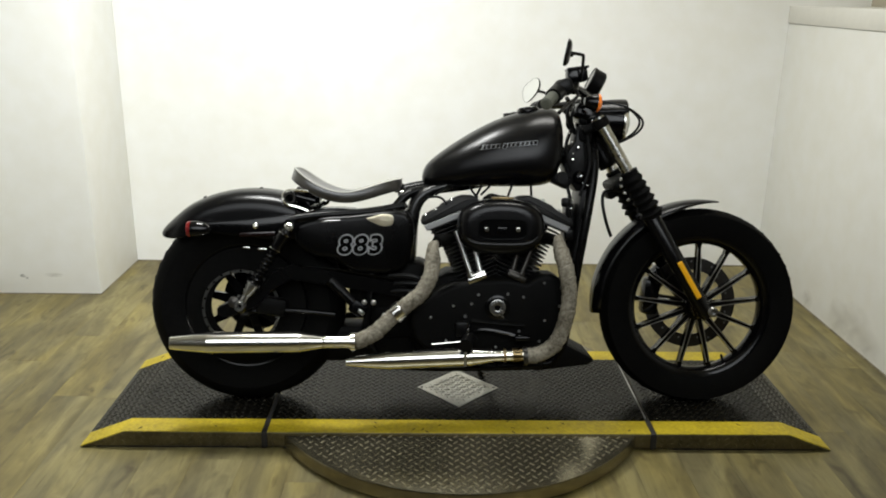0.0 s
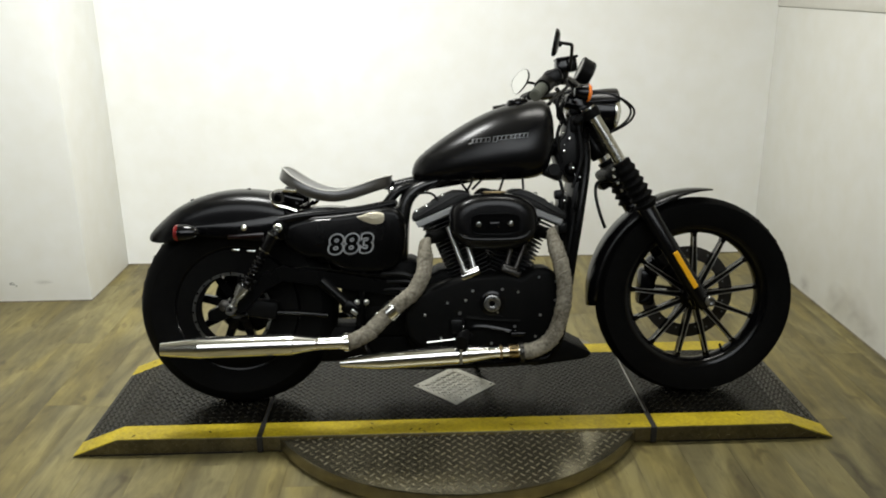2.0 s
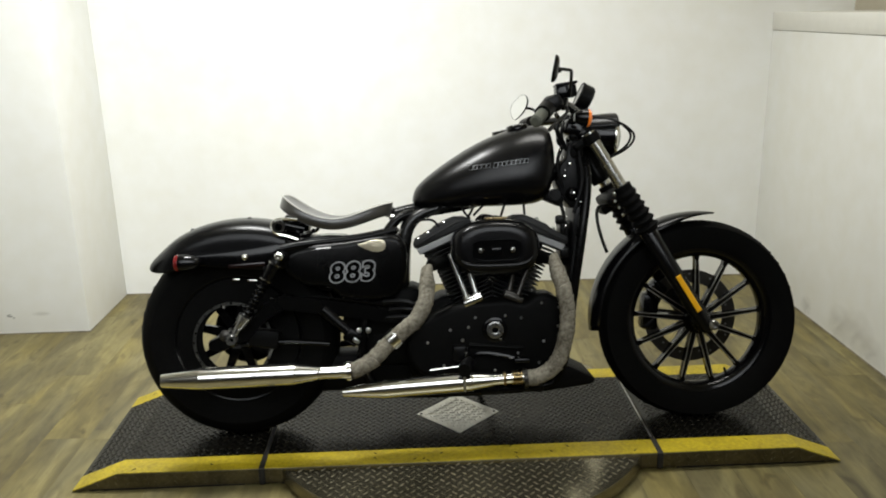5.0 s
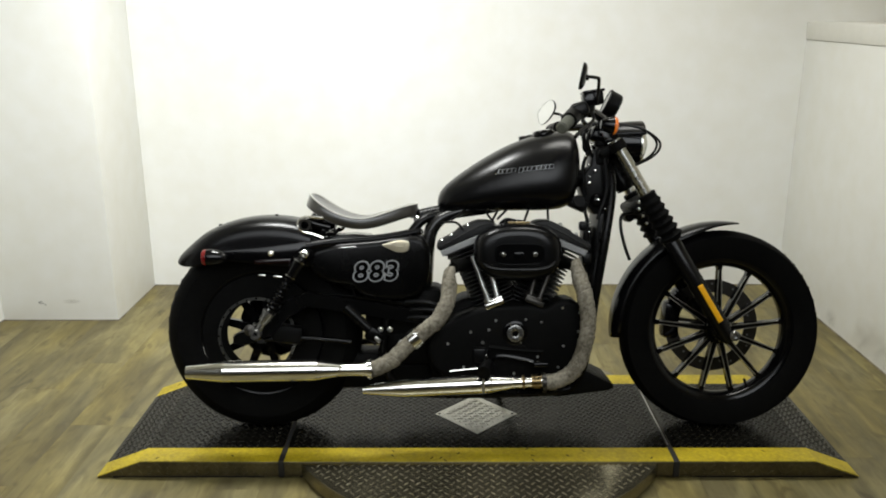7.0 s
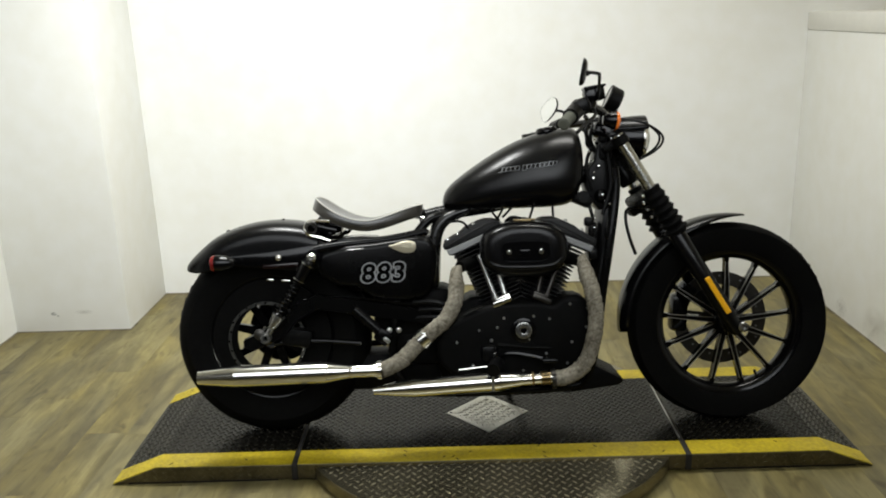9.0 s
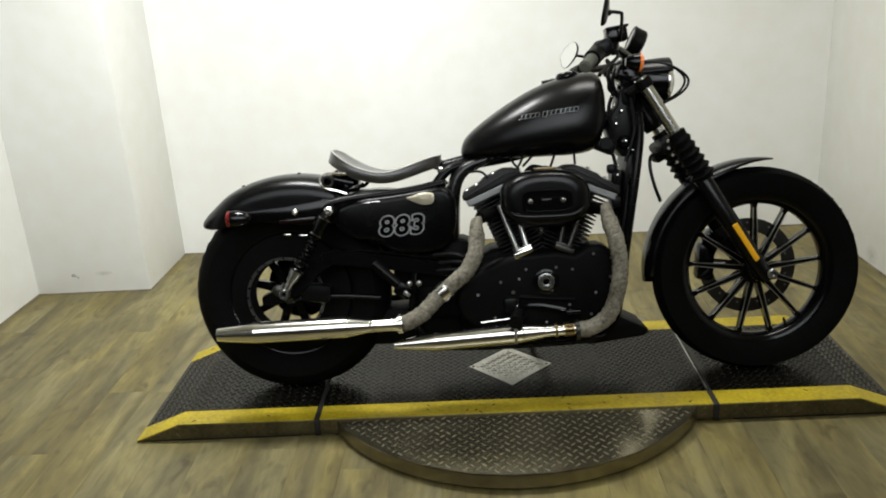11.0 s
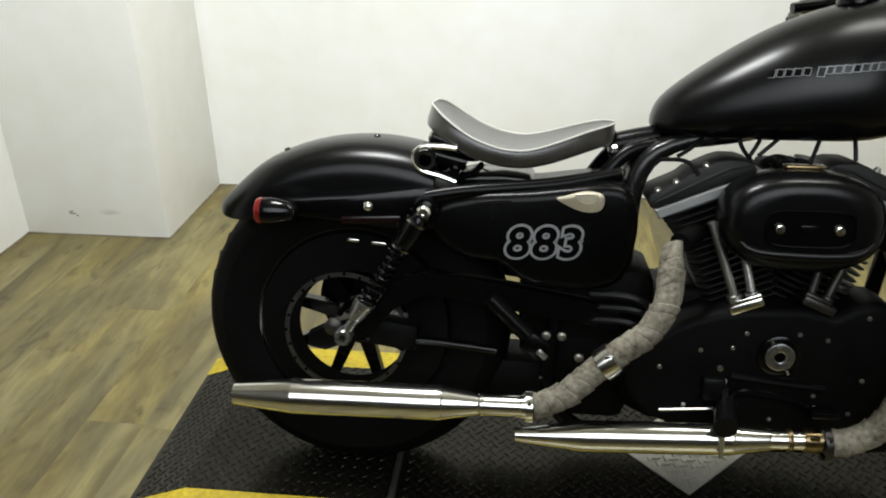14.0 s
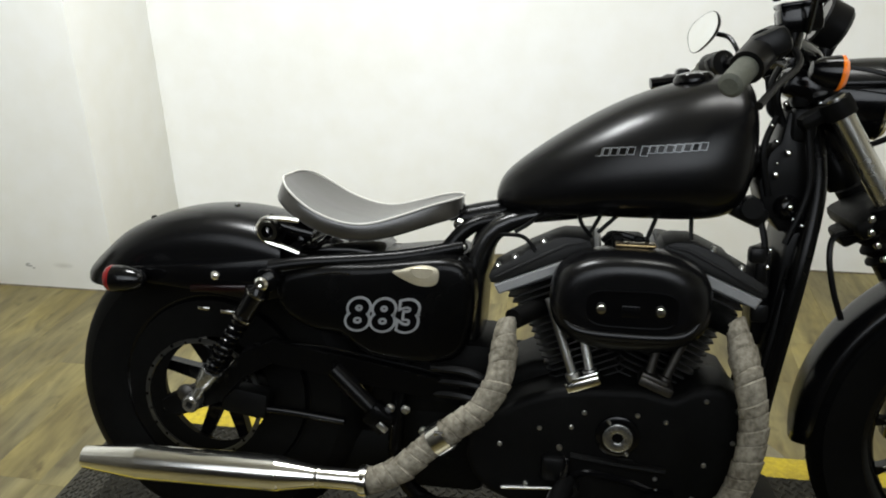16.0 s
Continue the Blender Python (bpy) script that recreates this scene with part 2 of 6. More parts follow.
def tube(bm, pts, r, seg=10, res=6, cap=True):
    """A pipe along a smooth path; r: one radius, or one for each point given."""
    path = smooth_path(pts, res)
    if isinstance(r, (int, float)):
        radii = [r] * len(path)
    else:
        radii = [float(v) for v in np.interp(np.linspace(0, len(r) - 1, len(path)), range(len(r)), r)]
    d = (path[1] - path[0]).normalized()
    side = d.orthogonal().normalized()
    rings = []
    for i, p in enumerate(path):
        q = path[min(i + 1, len(path) - 1)] - path[max(i - 1, 0)]
        q.normalize()
        side = (side - q * side.dot(q)).normalized()
        up = q.cross(side)
        rings.append([p + radii[i] * (math.cos(a) * side + math.sin(a) * up) for a in (2 * math.pi * k / seg for k in range(seg))])
    loft(bm, rings, cap)


def lathe(bm, prof, m, seg=32, closed=False):
    """A turned body: profile of (radius, height) round the z axis of m."""
    rings = [[m @ V((max(r, 1e-5) * math.cos(a), max(r, 1e-5) * math.sin(a), h)) for a in (2 * math.pi * k / seg for k in range(seg))] for r, h in prof]
    if closed:
        rings.append(rings[0])
    loft(bm, rings, cap=not closed)


def box(bm, c, size, bev=0.003, rot=(0, 0, 0), seg=2):
    t = bmesh.new()
    bmesh.ops.create_cube(t, size=1)
    bmesh.ops.scale(t, vec=size, verts=t.verts)
    if bev:
        bmesh.ops.bevel(t, geom=t.edges[:], offset=min(bev, 0.45 * min(size)), segments=seg, affect="EDGES", profile=0.5)
    bmesh.ops.transform(t, matrix=pose(*c, *rot), verts=t.verts)
    absorb(bm, t)


def slab(bm, outline, y0, y1, bev=0.004, seg=3, res=1, m=None):
    """An outline in x and z, pulled from y0 to y1, with rounded rims."""
    if res > 1:
        pts = [V((x, 0, z)) for x, z in outline]
        n = len(pts)
        ring = []
        for i in range(n):
            a, b, c, d = pts[i - 1], pts[i], pts[(i + 1) % n], pts[(i + 2) % n]
            for k in range(res):
                t = k / res
                ring.append(0.5 * (2 * b + (c - a) * t + (2 * a - 5 * b + 4 * c - d) * t * t + (3 * b - a - 3 * c + d) * t ** 3))
        outline = [(p.x, p.z) for p in ring]
    t = bmesh.new()
    a = [t.verts.new((x, y0, z)) for x, z in outline]
    b = [t.verts.new((x, y1, z)) for x, z in outline]
    f0, f1 = t.faces.new(a), t.faces.new(b[::-1])
    n = len(a)
    for i in range(n):
        t.faces.new((a[i], b[i], b[(i + 1) % n], a[(i + 1) % n]))
    bmesh.ops.recalc_face_normals(t, faces=t.faces)
    if bev:
        rims = [e for e in t.edges if f0 in e.link_faces or f1 in e.link_faces]
        bmesh.ops.bevel(t, geom=rims, offset=bev, segments=seg, affect="EDGES", profile=0.5, clamp_overlap=True)
    if m is not None:
        bmesh.ops.transform(t, matrix=m, verts=t.verts)
    absorb(bm, t)


def ball(bm, c, r, scale=(1, 1, 1), seg=14):
    t = bmesh.new()
    bmesh.ops.create_uvsphere(t, u_segments=seg, v_segments=seg // 2 + 2, radius=r)
    bmesh.ops.scale(t, vec=scale, verts=t.verts)
    bmesh.ops.translate(t, vec=c, verts=t.verts)
    absorb(bm, t)


def mesh_of(name, bm, materials, angle=40, weld=True):
    if weld:
        bmesh.ops.remove_doubles(bm, verts=bm.verts, dist=2e-5)
    bmesh.ops.recalc_face_normals(bm, faces=bm.faces)
    me = bpy.data.meshes.new(name)
    bm.to_mesh(me)
    bm.free()
    for m in (materials if isinstance(materials, (list, tuple)) else [materials]):
        me.materials.append(m)
    me.polygons.foreach_set("use_smooth", [True] * len(me.polygons))
    me.set_sharp_from_angle(angle=radians(angle))
    return me


def part(name, bm, material, parent=None, label="", angle=40, weld=True):
    ob = new(name, mesh_of(name, bm, material, angle, weld))
    if parent is not None:
        ob.parent = parent
    if label:
        ob["label"] = label
    return ob


def empty(name, m=None):
    ob = new(name)
    ob.empty_display_size = 0.1
    if m is not None:
        ob.matrix_world = m
    return ob


def solid(name, lo, hi, material, label, bev=0.0, kind="structure", category=""):
    bm = bmesh.new()
    c = [(a + b) / 2 for a, b in zip(lo, hi)]
    box(bm, c, [b - a for a, b in zip(lo, hi)], bev)
    return tagged(part(name, bm, material), label, category or name.split("_")[0], kind=kind)


# ---- the room ----
XL, XR, YB, YF, TOP = -2.25, 1.61, 1.645, -5.6, 2.7
PX, PY = -1.705, 1.13
REC = 0.40
floor = solid("floor", (XL - 0.15, YF - 0.15, -0.2), (XR + REC + 0.15, YB + 0.15, -0.006), DARKGAP, "khaki wood-look vinyl plank floor")
solid("wall_back", (XL - 0.15, YB, -0.006), (XR + REC + 0.15, YB + 0.15, TOP), WALL, "plain white painted back wall")
YH = -0.9
solid("wall_left", (XL - 0.15, YH, -0.006), (XL, YB, TOP), WALL, "plain white painted side wall")
# Unseen walls added to close the room and keep reflections on the bike dim.
solid("wall_left_hall", (XL - 0.15, YF, -0.006), (XL, YH, TOP), DARKROOM, "unseen side wall of the hall, toned dark to dim reflections")
solid("wall_front", (XL - 0.15, YF - 0.15, -0.006), (XR + REC + 0.15, YF, TOP), DARKROOM, "unseen wall behind the camera, toned dark to dim reflections")
solid("pillar", (XL, PY, -0.006), (PX, YB, TOP), WALL, "white painted boxed-in pillar in the room corner", bev=0.004)
# Unseen too, darker than the white walls for the same dim reflections.
solid("wall_right_hall", (XR, YF, -0.006), (XR + REC, YH, TOP), DARKWALL, "unseen side wall of the hall, toned dark to dim reflections")
solid("wall_right", (XR, YH, -0.006), (XR + 0.12, YB, 1.2665), WALL, "low white painted side wall with a ledge", bev=0.003)
# The set-back wall carries its shade as a darker base colour.
solid("wall_recess", (XR + REC, YF, -0.006), (XR + REC + 0.15, YB, TOP), DARKWALL, "beige wall set back above the low wall, its shade put into the colour")
solid("trim_ledge", (XR - 0.004, YH, 1.268), (XR + REC, YB, 1.352), TRIM, "white painted ledge board capping the low wall", bev=0.004)
solid("ceiling", (XL - 0.15, YF - 0.15, TOP), (XR + REC + 0.15, YB + 0.15, TOP + 0.15), CEIL, "plain grey ceiling")

# ---- the turntable ----
DX0, DX1, DY0, DY1, DH = -1.255, 1.14, -0.237, 0.395, 0.058
BX0, BX1 = -1.112, 0.998
SEAM0, SEAM1 = -0.672, 0.563
CX, CY, DR = -0.052, 0.078, 0.640


def lugs(name, places, material, parent, length=0.024, wide=0.0075, tall=0.0016, label=""):
    """Raised tread bars: places of (x, y, z, turn, slope)."""
    verts, faces = [], []
    base = [(-0.5, 0, 0), (-0.2, -0.5, 0), (0.2, -0.5, 0), (0.5, 0, 0), (0.2, 0.5, 0), (-0.2, 0.5, 0),
            (-0.40, 0, 1), (-0.16, -0.32, 1), (0.16, -0.32, 1), (0.40, 0, 1), (0.16, 0.32, 1), (-0.16, 0.32, 1)]
    for x, y, z, turn, slope in places:
        c, s = math.cos(turn), math.sin(turn)
        n = len(verts)
        for a, b, h in base:
            a, b = a * length, b * wide
            px = c * a - s * b
            verts.append((x + px, y + s * a + c * b, z + h * tall + px * slope))
        for i in range(6):
            j = (i + 1) % 6
            faces.append((n + i, n + j, n + 6 + j, n + 6 + i))
        faces.append(tuple(range(n + 6, n + 12)))
    me = bpy.data.meshes.new(name)
    me.from_pydata(verts, [], faces)
    me.materials.append(material)
    me.polygons.foreach_set("use_smooth", [False] * len(me.polygons))
    ob = new(name, me)
    ob.parent = parent
    if label:
        ob["label"] = label
    ob["kind"] = "stuff"
    return ob


def deck_height(x):
    if x < BX0:
        return DH - (BX0 - x) / (BX0 - DX0) * (DH - 0.004)
    if x > BX1:
        return DH - (x - BX1) / (DX1 - BX1) * (DH - 0.004)
    return DH


def deck_slope(x):
    return (DH - 0.004) / (BX0 - DX0) if x < BX0 else -(DH - 0.004) / (DX1 - BX1) if x > BX1 else 0.0


turntable = empty("turntable", pose(CX, CY, 0))
tagged(turntable, "motorcycle display turntable with black tread deck, yellow edges and steel disc", "turntable", kind="thing")
INV = pose(-CX, -CY, 0)


def tpart(name, bm, material, label="", angle=30):
    bmesh.ops.transform(bm, matrix=INV, verts=bm.verts)
    return part(name, bm, material, turntable, label, angle)


def strip(bm, x0, x1, y0, y1, lift):
    """A thin coat that follows the deck and its ramps."""
    xs = [x0] + [x for x in (BX0, BX1) if x0 < x < x1] + [x1]
    for a, b in zip(xs, xs[1:]):
        vs = [bm.verts.new((x, y, deck_height(x) + z)) for z in (lift - 0.003, lift) for x, y in ((a, y0), (b, y0), (b, y1), (a, y1))]
        for f in ((0, 3, 2, 1), (4, 5, 6, 7), (0, 1, 5, 4), (1, 2, 6, 5), (2, 3, 7, 6), (3, 0, 4, 7)):
            bm.faces.new([vs[i] for i in f])


GAP = 0.006
SECTIONS = ((DX0, SEAM0 - GAP), (SEAM0 + GAP, SEAM1 - GAP), (SEAM1 + GAP, DX1))
for n, (a, b) in enumerate(SECTIONS):
    name = ("ramp", "platform", "ramp")[n]
    bm = bmesh.new()
    outline = [(a, 0.012 if n else 0.003)]
    if n == 0:
        outline = [(a, 0.001), (BX0, DH), (b, DH), (b, 0.009), (a + 0.035, 0.009)]
    elif n == 1:
        outline = [(a, 0.009), (a, DH), (b, DH), (b, 0.009)]
    else:
        outline = [(a, 0.009), (a, DH), (BX1, DH), (b, 0.001), (b - 0.035, 0.009)]
    slab(bm, outline, DY0, DY1, 0.0015, 1)
    deck = tpart(name, bm, SKIRT, "worn steel tread plate deck section with bare skirt")
    # Inset dark foot, added to draw the shadow line below the skirt.
    bm = bmesh.new()
    box(bm, ((a + b) / 2, (DY0 + DY1) / 2, 0.006), (b - a - 0.10, DY1 - DY0 - 0.012, 0.012), 0.001)
    foot = part("foot", bm, DARKGAP, None, "black rubber foot under the deck, also its dark shadow line")
    foot.data.transform(INV)
    foot.parent = deck
    for y0, y1, edge in ((DY0 + 0.002, DY0 + 0.083, "edge_stripe"), (DY1 - 0.078, DY1 - 0.002, "edge_stripe")):
        bm = bmesh.new()
        strip(bm, a + 0.002, b - 0.002, y0, y1, 0.0024)
        part(edge, bm, YELLOW, None, "chipped yellow painted edge stripe", 20)
        ob = bpy.context.scene.collection.objects[-1]
        ob.data.transform(INV)
        ob.parent = deck
    bm = bmesh.new()
    strip(bm, a + 0.002, b - 0.002, DY0 + 0.083, DY1 - 0.078, 0.0020)
    cover = part("deck_surface", bm, BLACKDECK, None, "black painted tread surface", 20)
    cover.data.transform(INV)
    cover.parent = deck
    spots, yell = [], []
    pitch = 0.0138
    rnd = random.Random(5 + n)
    for i in range(int((b - a) / pitch)):
        for j in range(int((DY1 - DY0) / pitch)):
            x, y = a + (i + 0.7) * pitch, DY0 + (j + 0.55) * pitch
            if x > b - 0.012 or x < a + 0.01:
                continue
            if (i + j) % 2:
                continue
            item = (x - CX, y - CY, deck_height(x) + 0.0018, radians(45 if i % 2 else -45), deck_slope(x))
            inset = abs(x - CX) + abs(y - CY) < 0.15
            if inset:
                continue
            (yell if y < DY0 + 0.079 or y > DY1 - 0.075 else spots).append(item)
    lugs("tread", spots, LUGDECK, cover, 0.0240, 0.0068, 0.0020)
    worn = [p for p in yell if rnd.random() < (0.07 if abs(p[0]) < 0.35 else 0.012)]
    lugs("tread", [p for p in yell if p not in worn], YELLOW, deck, 0.0240, 0.0068, 0.0013)
    if worn:
        lugs("tread", worn, LUGDECK, deck, 0.018, 0.005, 0.0017, "tread lugs worn through the yellow paint")
    # bare lugs on the skirt
    side = []
    for i in range(int((b - a) / 0.03)):
        x = a + 0.02 + i * 0.03
        for z in (0.022, 0.044):
            if deck_height(x) > z + 0.010 and x < b - 0.015:
                side.append((x, z, 0.0, radians(35 if i % 2 else -55), 0))
    skirt_lugs = lugs("skirt_tread", side, SKIRT, deck, 0.022, 0.006, 0.0016)
    skirt_lugs.data.transform(INV @ Matrix(((1, 0, 0, 0), (0, 0, -1, DY0 + 0.0002), (0, 1, 0, 0), (0, 0, 0, 1))))

# rubber seals in the seams, with a bright rail at one of them
for sx in (SEAM0, SEAM1):
    bm = bmesh.new()
    box(bm, (sx, (DY0 + DY1) / 2, 0.034), (0.0115, DY1 - DY0 + 0.006, 0.054), 0.002)
    box(bm, (sx, DY0 + 0.040, 0.034), (0.019, 0.090, 0.0555), 0.003)
    tpart("seam_seal", bm, DARKGAP, "black rubber seal in the deck seam")
bm = bmesh.new()
box(bm, (SEAM1 - 0.003, (DY0 + DY1) / 2 + 0.05, DH + 0.0035), (0.004, DY1 - DY0 - 0.1, 0.004), 0.0012)
tpart("seam_rail", bm, STEEL, "bright steel rail along the seam")

# the steel disc
bm = bmesh.new()
lathe(bm, [(0.0, 0.001), (DR - 0.012, 0.001), (DR - 0.012, 0.009), (DR - 0.002, 0.009), (DR, 0.011), (DR, DH - 0.008), (DR - 0.002, DH - 0.004), (0.0, DH - 0.004)], pose(CX, CY, 0), 128)
disc = tpart("disc", bm, PLATE, "round bare steel tread plate base")
spots = []
pitch = 0.0172
for i in range(-42, 43):
    for j in range(-42, 43):
        if (i + j) % 2:
            continue
        x, y = i * pitch, j * pitch + CY
        if math.hypot(i * pitch, j * pitch) > DR - 0.016 or -0.0 < y - DY0 + 0.004:
            continue
        spots.append((x, y - CY, DH - 0.0042, radians(45 if i % 2 else -45), 0))
lugs("tread", spots, PLATELUG, disc, 0.0225, 0.0050, 0.0013)

# the bright diamond inset
bm = bmesh.new()
slab(bm, [(-0.142, 0), (0, -0.142), (0.142, 0), (0, 0.142)], 0, 0.004, 0.001, 1, m=Matrix(((1, 0, 0, CX), (0, 0, 1, CY - 0.005), (0, 1, 0, DH + 0.0015), (0, 0, 0, 1))))
inset = tpart("diamond_inset", bm, BRIGHT, "bright bare steel diamond-shaped tread inset")
spots = []
for i in range(-8, 9):
    for j in range(-8, 9):
        x, y = i * 0.0185, j * 0.0185
        if abs(x) + abs(y) < 0.123:
            spots.append((x, y - 0.005, DH + 0.0055, radians(12) if (i + j) % 2 else radians(102), 0))
lugs("tread", spots, BRIGHT, inset, 0.0225, 0.0062, 0.0028)
for sx in (-1, 1):
    bm = bmesh.new()
    lathe(bm, [(0, 0), (0.005, 0), (0.004, 0.0015), (0, 0.002)], pose(CX + sx * 0.126, CY - 0.005, DH + 0.0055), 12)
    ob = tpart("rivet", bm, GLOSS)

# ---- the motorcycle ----
LEAN = 11.0
bike = empty("motorcycle", pose(0, 0, DH + 0.003, -LEAN, 0, 0))
tagged(bike, "satin black cruiser motorcycle leaning on its side stand on the turntable", "motorcycle", kind="thing")


def bpart(name, bm, material, label="", parent=None, angle=40, weld=True):
    return part(name, bm, material, parent or bike, label, angle, weld)


def wheel(name, cx, cz, tyre_r, tyre_w, rim_r, spokes, lip, label):
    """A cast wheel; its rim is the part, with the tyre, spokes, hub and disc under it."""
    M = Matrix.Translation((cx, 0, cz)) @ Matrix.Rotation(radians(-90), 4, "X")
    hw = tyre_w / 2
    bm = bmesh.new()
    w = tyre_w * 0.36
    prof = [(rim_r, -w), (rim_r + 0.012, -w - 0.002), (rim_r + 0.013, -w + 0.004), (rim_r - 0.004, -w + 0.012), (rim_r - 0.016, -w + 0.022),
            (rim_r - 0.017, w - 0.022), (rim_r - 0.004, w - 0.012), (rim_r + 0.013, w - 0.004), (rim_r + 0.012, w + 0.002), (rim_r, w),
            (rim_r - 0.012, w - 0.006), (rim_r - 0.024, w - 0.024), (rim_r - 0.024, -w + 0.024), (rim_r - 0.012, -w + 0.006)]
    lathe(bm, prof, M, 80, closed=True)
    rim = bpart(name, bm, [GLOSS, STEEL], label)
    bm = bmesh.new()
    T = [(rim_r + 0.004, -w - 0.001), (rim_r + 0.02, -w * 1.18), (rim_r + 0.05, -hw * 0.97), (rim_r + 0.075, -hw), (tyre_r - 0.040, -hw * 0.93), (tyre_r - 0.02, -hw * 0.74), (tyre_r - 0.007, -hw * 0.44), (tyre_r, 0)]
    T = T + [(r, -h) for r, h in T[-2::-1]]
    lathe(bm, T + [(rim_r + 0.002, w * 0.5), (rim_r + 0.002, -w * 0.5)], M, 96, closed=True)
    bpart("tyre", bm, RUBBER, "black rubber tyre", rim, 30)
    # tread grooves, raised ribs between them
    bm = bmesh.new()
    for k in range(44):
        a = 2 * math.pi * k / 44
        for s in (-1, 1):
            pts = []
            for f, da in ((0.16, 0.0), (0.45, 0.05), (0.76, 0.075)):
                r = tyre_r - (0.0015 if f < 0.3 else 0.0095 if f < 0.6 else 0.0235)
                pts.append((cx + r * math.cos(a + da + 0.07 * (s > 0)), s * hw * f, cz + r * math.sin(a + da + 0.07 * (s > 0))))
            tube(bm, pts, 0.0022, 5, 3)
    bpart("tread_ribs", bm, RUBBER, "", rim)
    bm = bmesh.new()
    lathe(bm, [(0.012, -0.075), (0.03, -0.075), (0.034, -0.06), (0.03, -0.045), (0.045, -0.03), (0.05, 0.0), (0.045, 0.03), (0.03, 0.045), (0.034, 0.07), (0.012, 0.07)], M, 32)
    bpart("hub", bm, GLOSS, "black cast hub", rim)
    for k in range(spokes):
        a = 2 * math.pi * k / spokes + 0.12
        bm = bmesh.new()
        R0, R1 = 0.036, rim_r - 0.016
        for y, half, mi in ((0, 1, 0),):
            fat = 1.0 if lip else 1.5
            o = [(R0, -0.011 * fat), (R1 - 0.02, -0.0065 * fat), (R1, -0.012 * fat), (R1, 0.012 * fat), (R1 - 0.02, 0.0065 * fat), (R0, 0.011 * fat)]
            slab(bm, o, -0.014, 0.014, 0.002, 1, m=Matrix.Translation((cx, 0, cz)) @ Matrix.Rotation(-a, 4, "Y"))
        before = len(bm.faces)
        if lip:
            for s in (-1, 1):
                slab(bm, [(R0 + 0.012, s * 0.0085 - 0.0012), (R1 - 0.022, s * 0.0052 - 0.0012), (R1 - 0.022, s * 0.0052 + 0.0012), (R0 + 0.012, s * 0.0085 + 0.0012)],
                     -0.0155, -0.0135, 0, m=Matrix.Translation((cx, 0, cz)) @ Matrix.Rotation(-a, 4, "Y"))
        bm.faces.ensure_lookup_table()
        for f in bm.faces[before:]:
            f.material_index = 1
        bpart("spoke", bm, [GLOSS, STEEL], "black spoke with machined edges" if lip else "", rim, weld=False)
    if not lip:
        bm = bmesh.new()
        lathe(bm, [(rim_r - 0.086, -0.052), (rim_r - 0.006, -0.058), (rim_r - 0.016, 0.0), (rim_r - 0.06, 0.0)], M, 80, closed=True)
        bpart("rim_web", bm, RUBBER, "black cast web inside the rim", rim)
    return rim


FW, RW, AX = 0.753, -0.760, 0.329
front_wheel = wheel("front_wheel", FW, AX, 0.331, 0.108, 0.237, 13, True, "black cast thirteen-spoke front wheel rim")
rear_wheel = wheel("rear_wheel", RW, AX - 0.004, 0.325, 0.142, 0.202, 9, False, "black cast nine-spoke rear wheel rim")


def brake_disc(parent, cx, cz, y, r, band=0.036, material=STEEL_DARK, name="brake_disc"):
    M = Matrix.Translation((cx, y, cz)) @ Matrix.Rotation(radians(-90), 4, "X")
    bm = bmesh.new()
    lathe(bm, [(r - band, -0.0025), (r, -0.0025), (r, 0.0025), (r - band, 0.0025)], M, 64, closed=True)
    for k in range(5 if band > 0.03 else 0):
        a = 2 * math.pi * k / 5 + 0.3
        tube(bm, [(cx + 0.03 * math.cos(a), y, cz + 0.03 * math.sin(a)), (cx + (r - 0.03) * math.cos(a + 0.15), y, cz + (r - 0.03) * math.sin(a + 0.15))], 0.007, 6)
    d = bpart(name, bm, material, "drilled dark steel brake disc", parent)
    for k in range(24):
        a = 2 * math.pi * k / 24
        bm = bmesh.new()
        rr = r - band * (0.33 + 0.33 * (k % 2))
        lathe(bm, [(0, -0.0032), (0.0035, -0.0032), (0.0035, 0.0032), (0, 0.0032)], Matrix.Translation((cx + rr * math.cos(a), y, cz + rr * math.sin(a))) @ Matrix.Rotation(radians(-90), 4, "X"), 8)
        bpart("drill_hole", bm, GREY if band > 0.03 else GLOSS, "", d)
    return d


brake_disc(front_wheel, FW, AX, 0.066, 0.158, 0.044)
bm = bmesh.new()
tube(bm, [V((0.851, -0.012, 0.142)), V((0.843, -0.018, 0.162))], 0.0045, 8)
bpart("valve_stem", bm, PLASTIC, "short black tyre valve", front_wheel)
brake_disc(rear_wheel, RW - 0.008, AX - 0.005, -0.098, 0.127, 0.009, DISC)


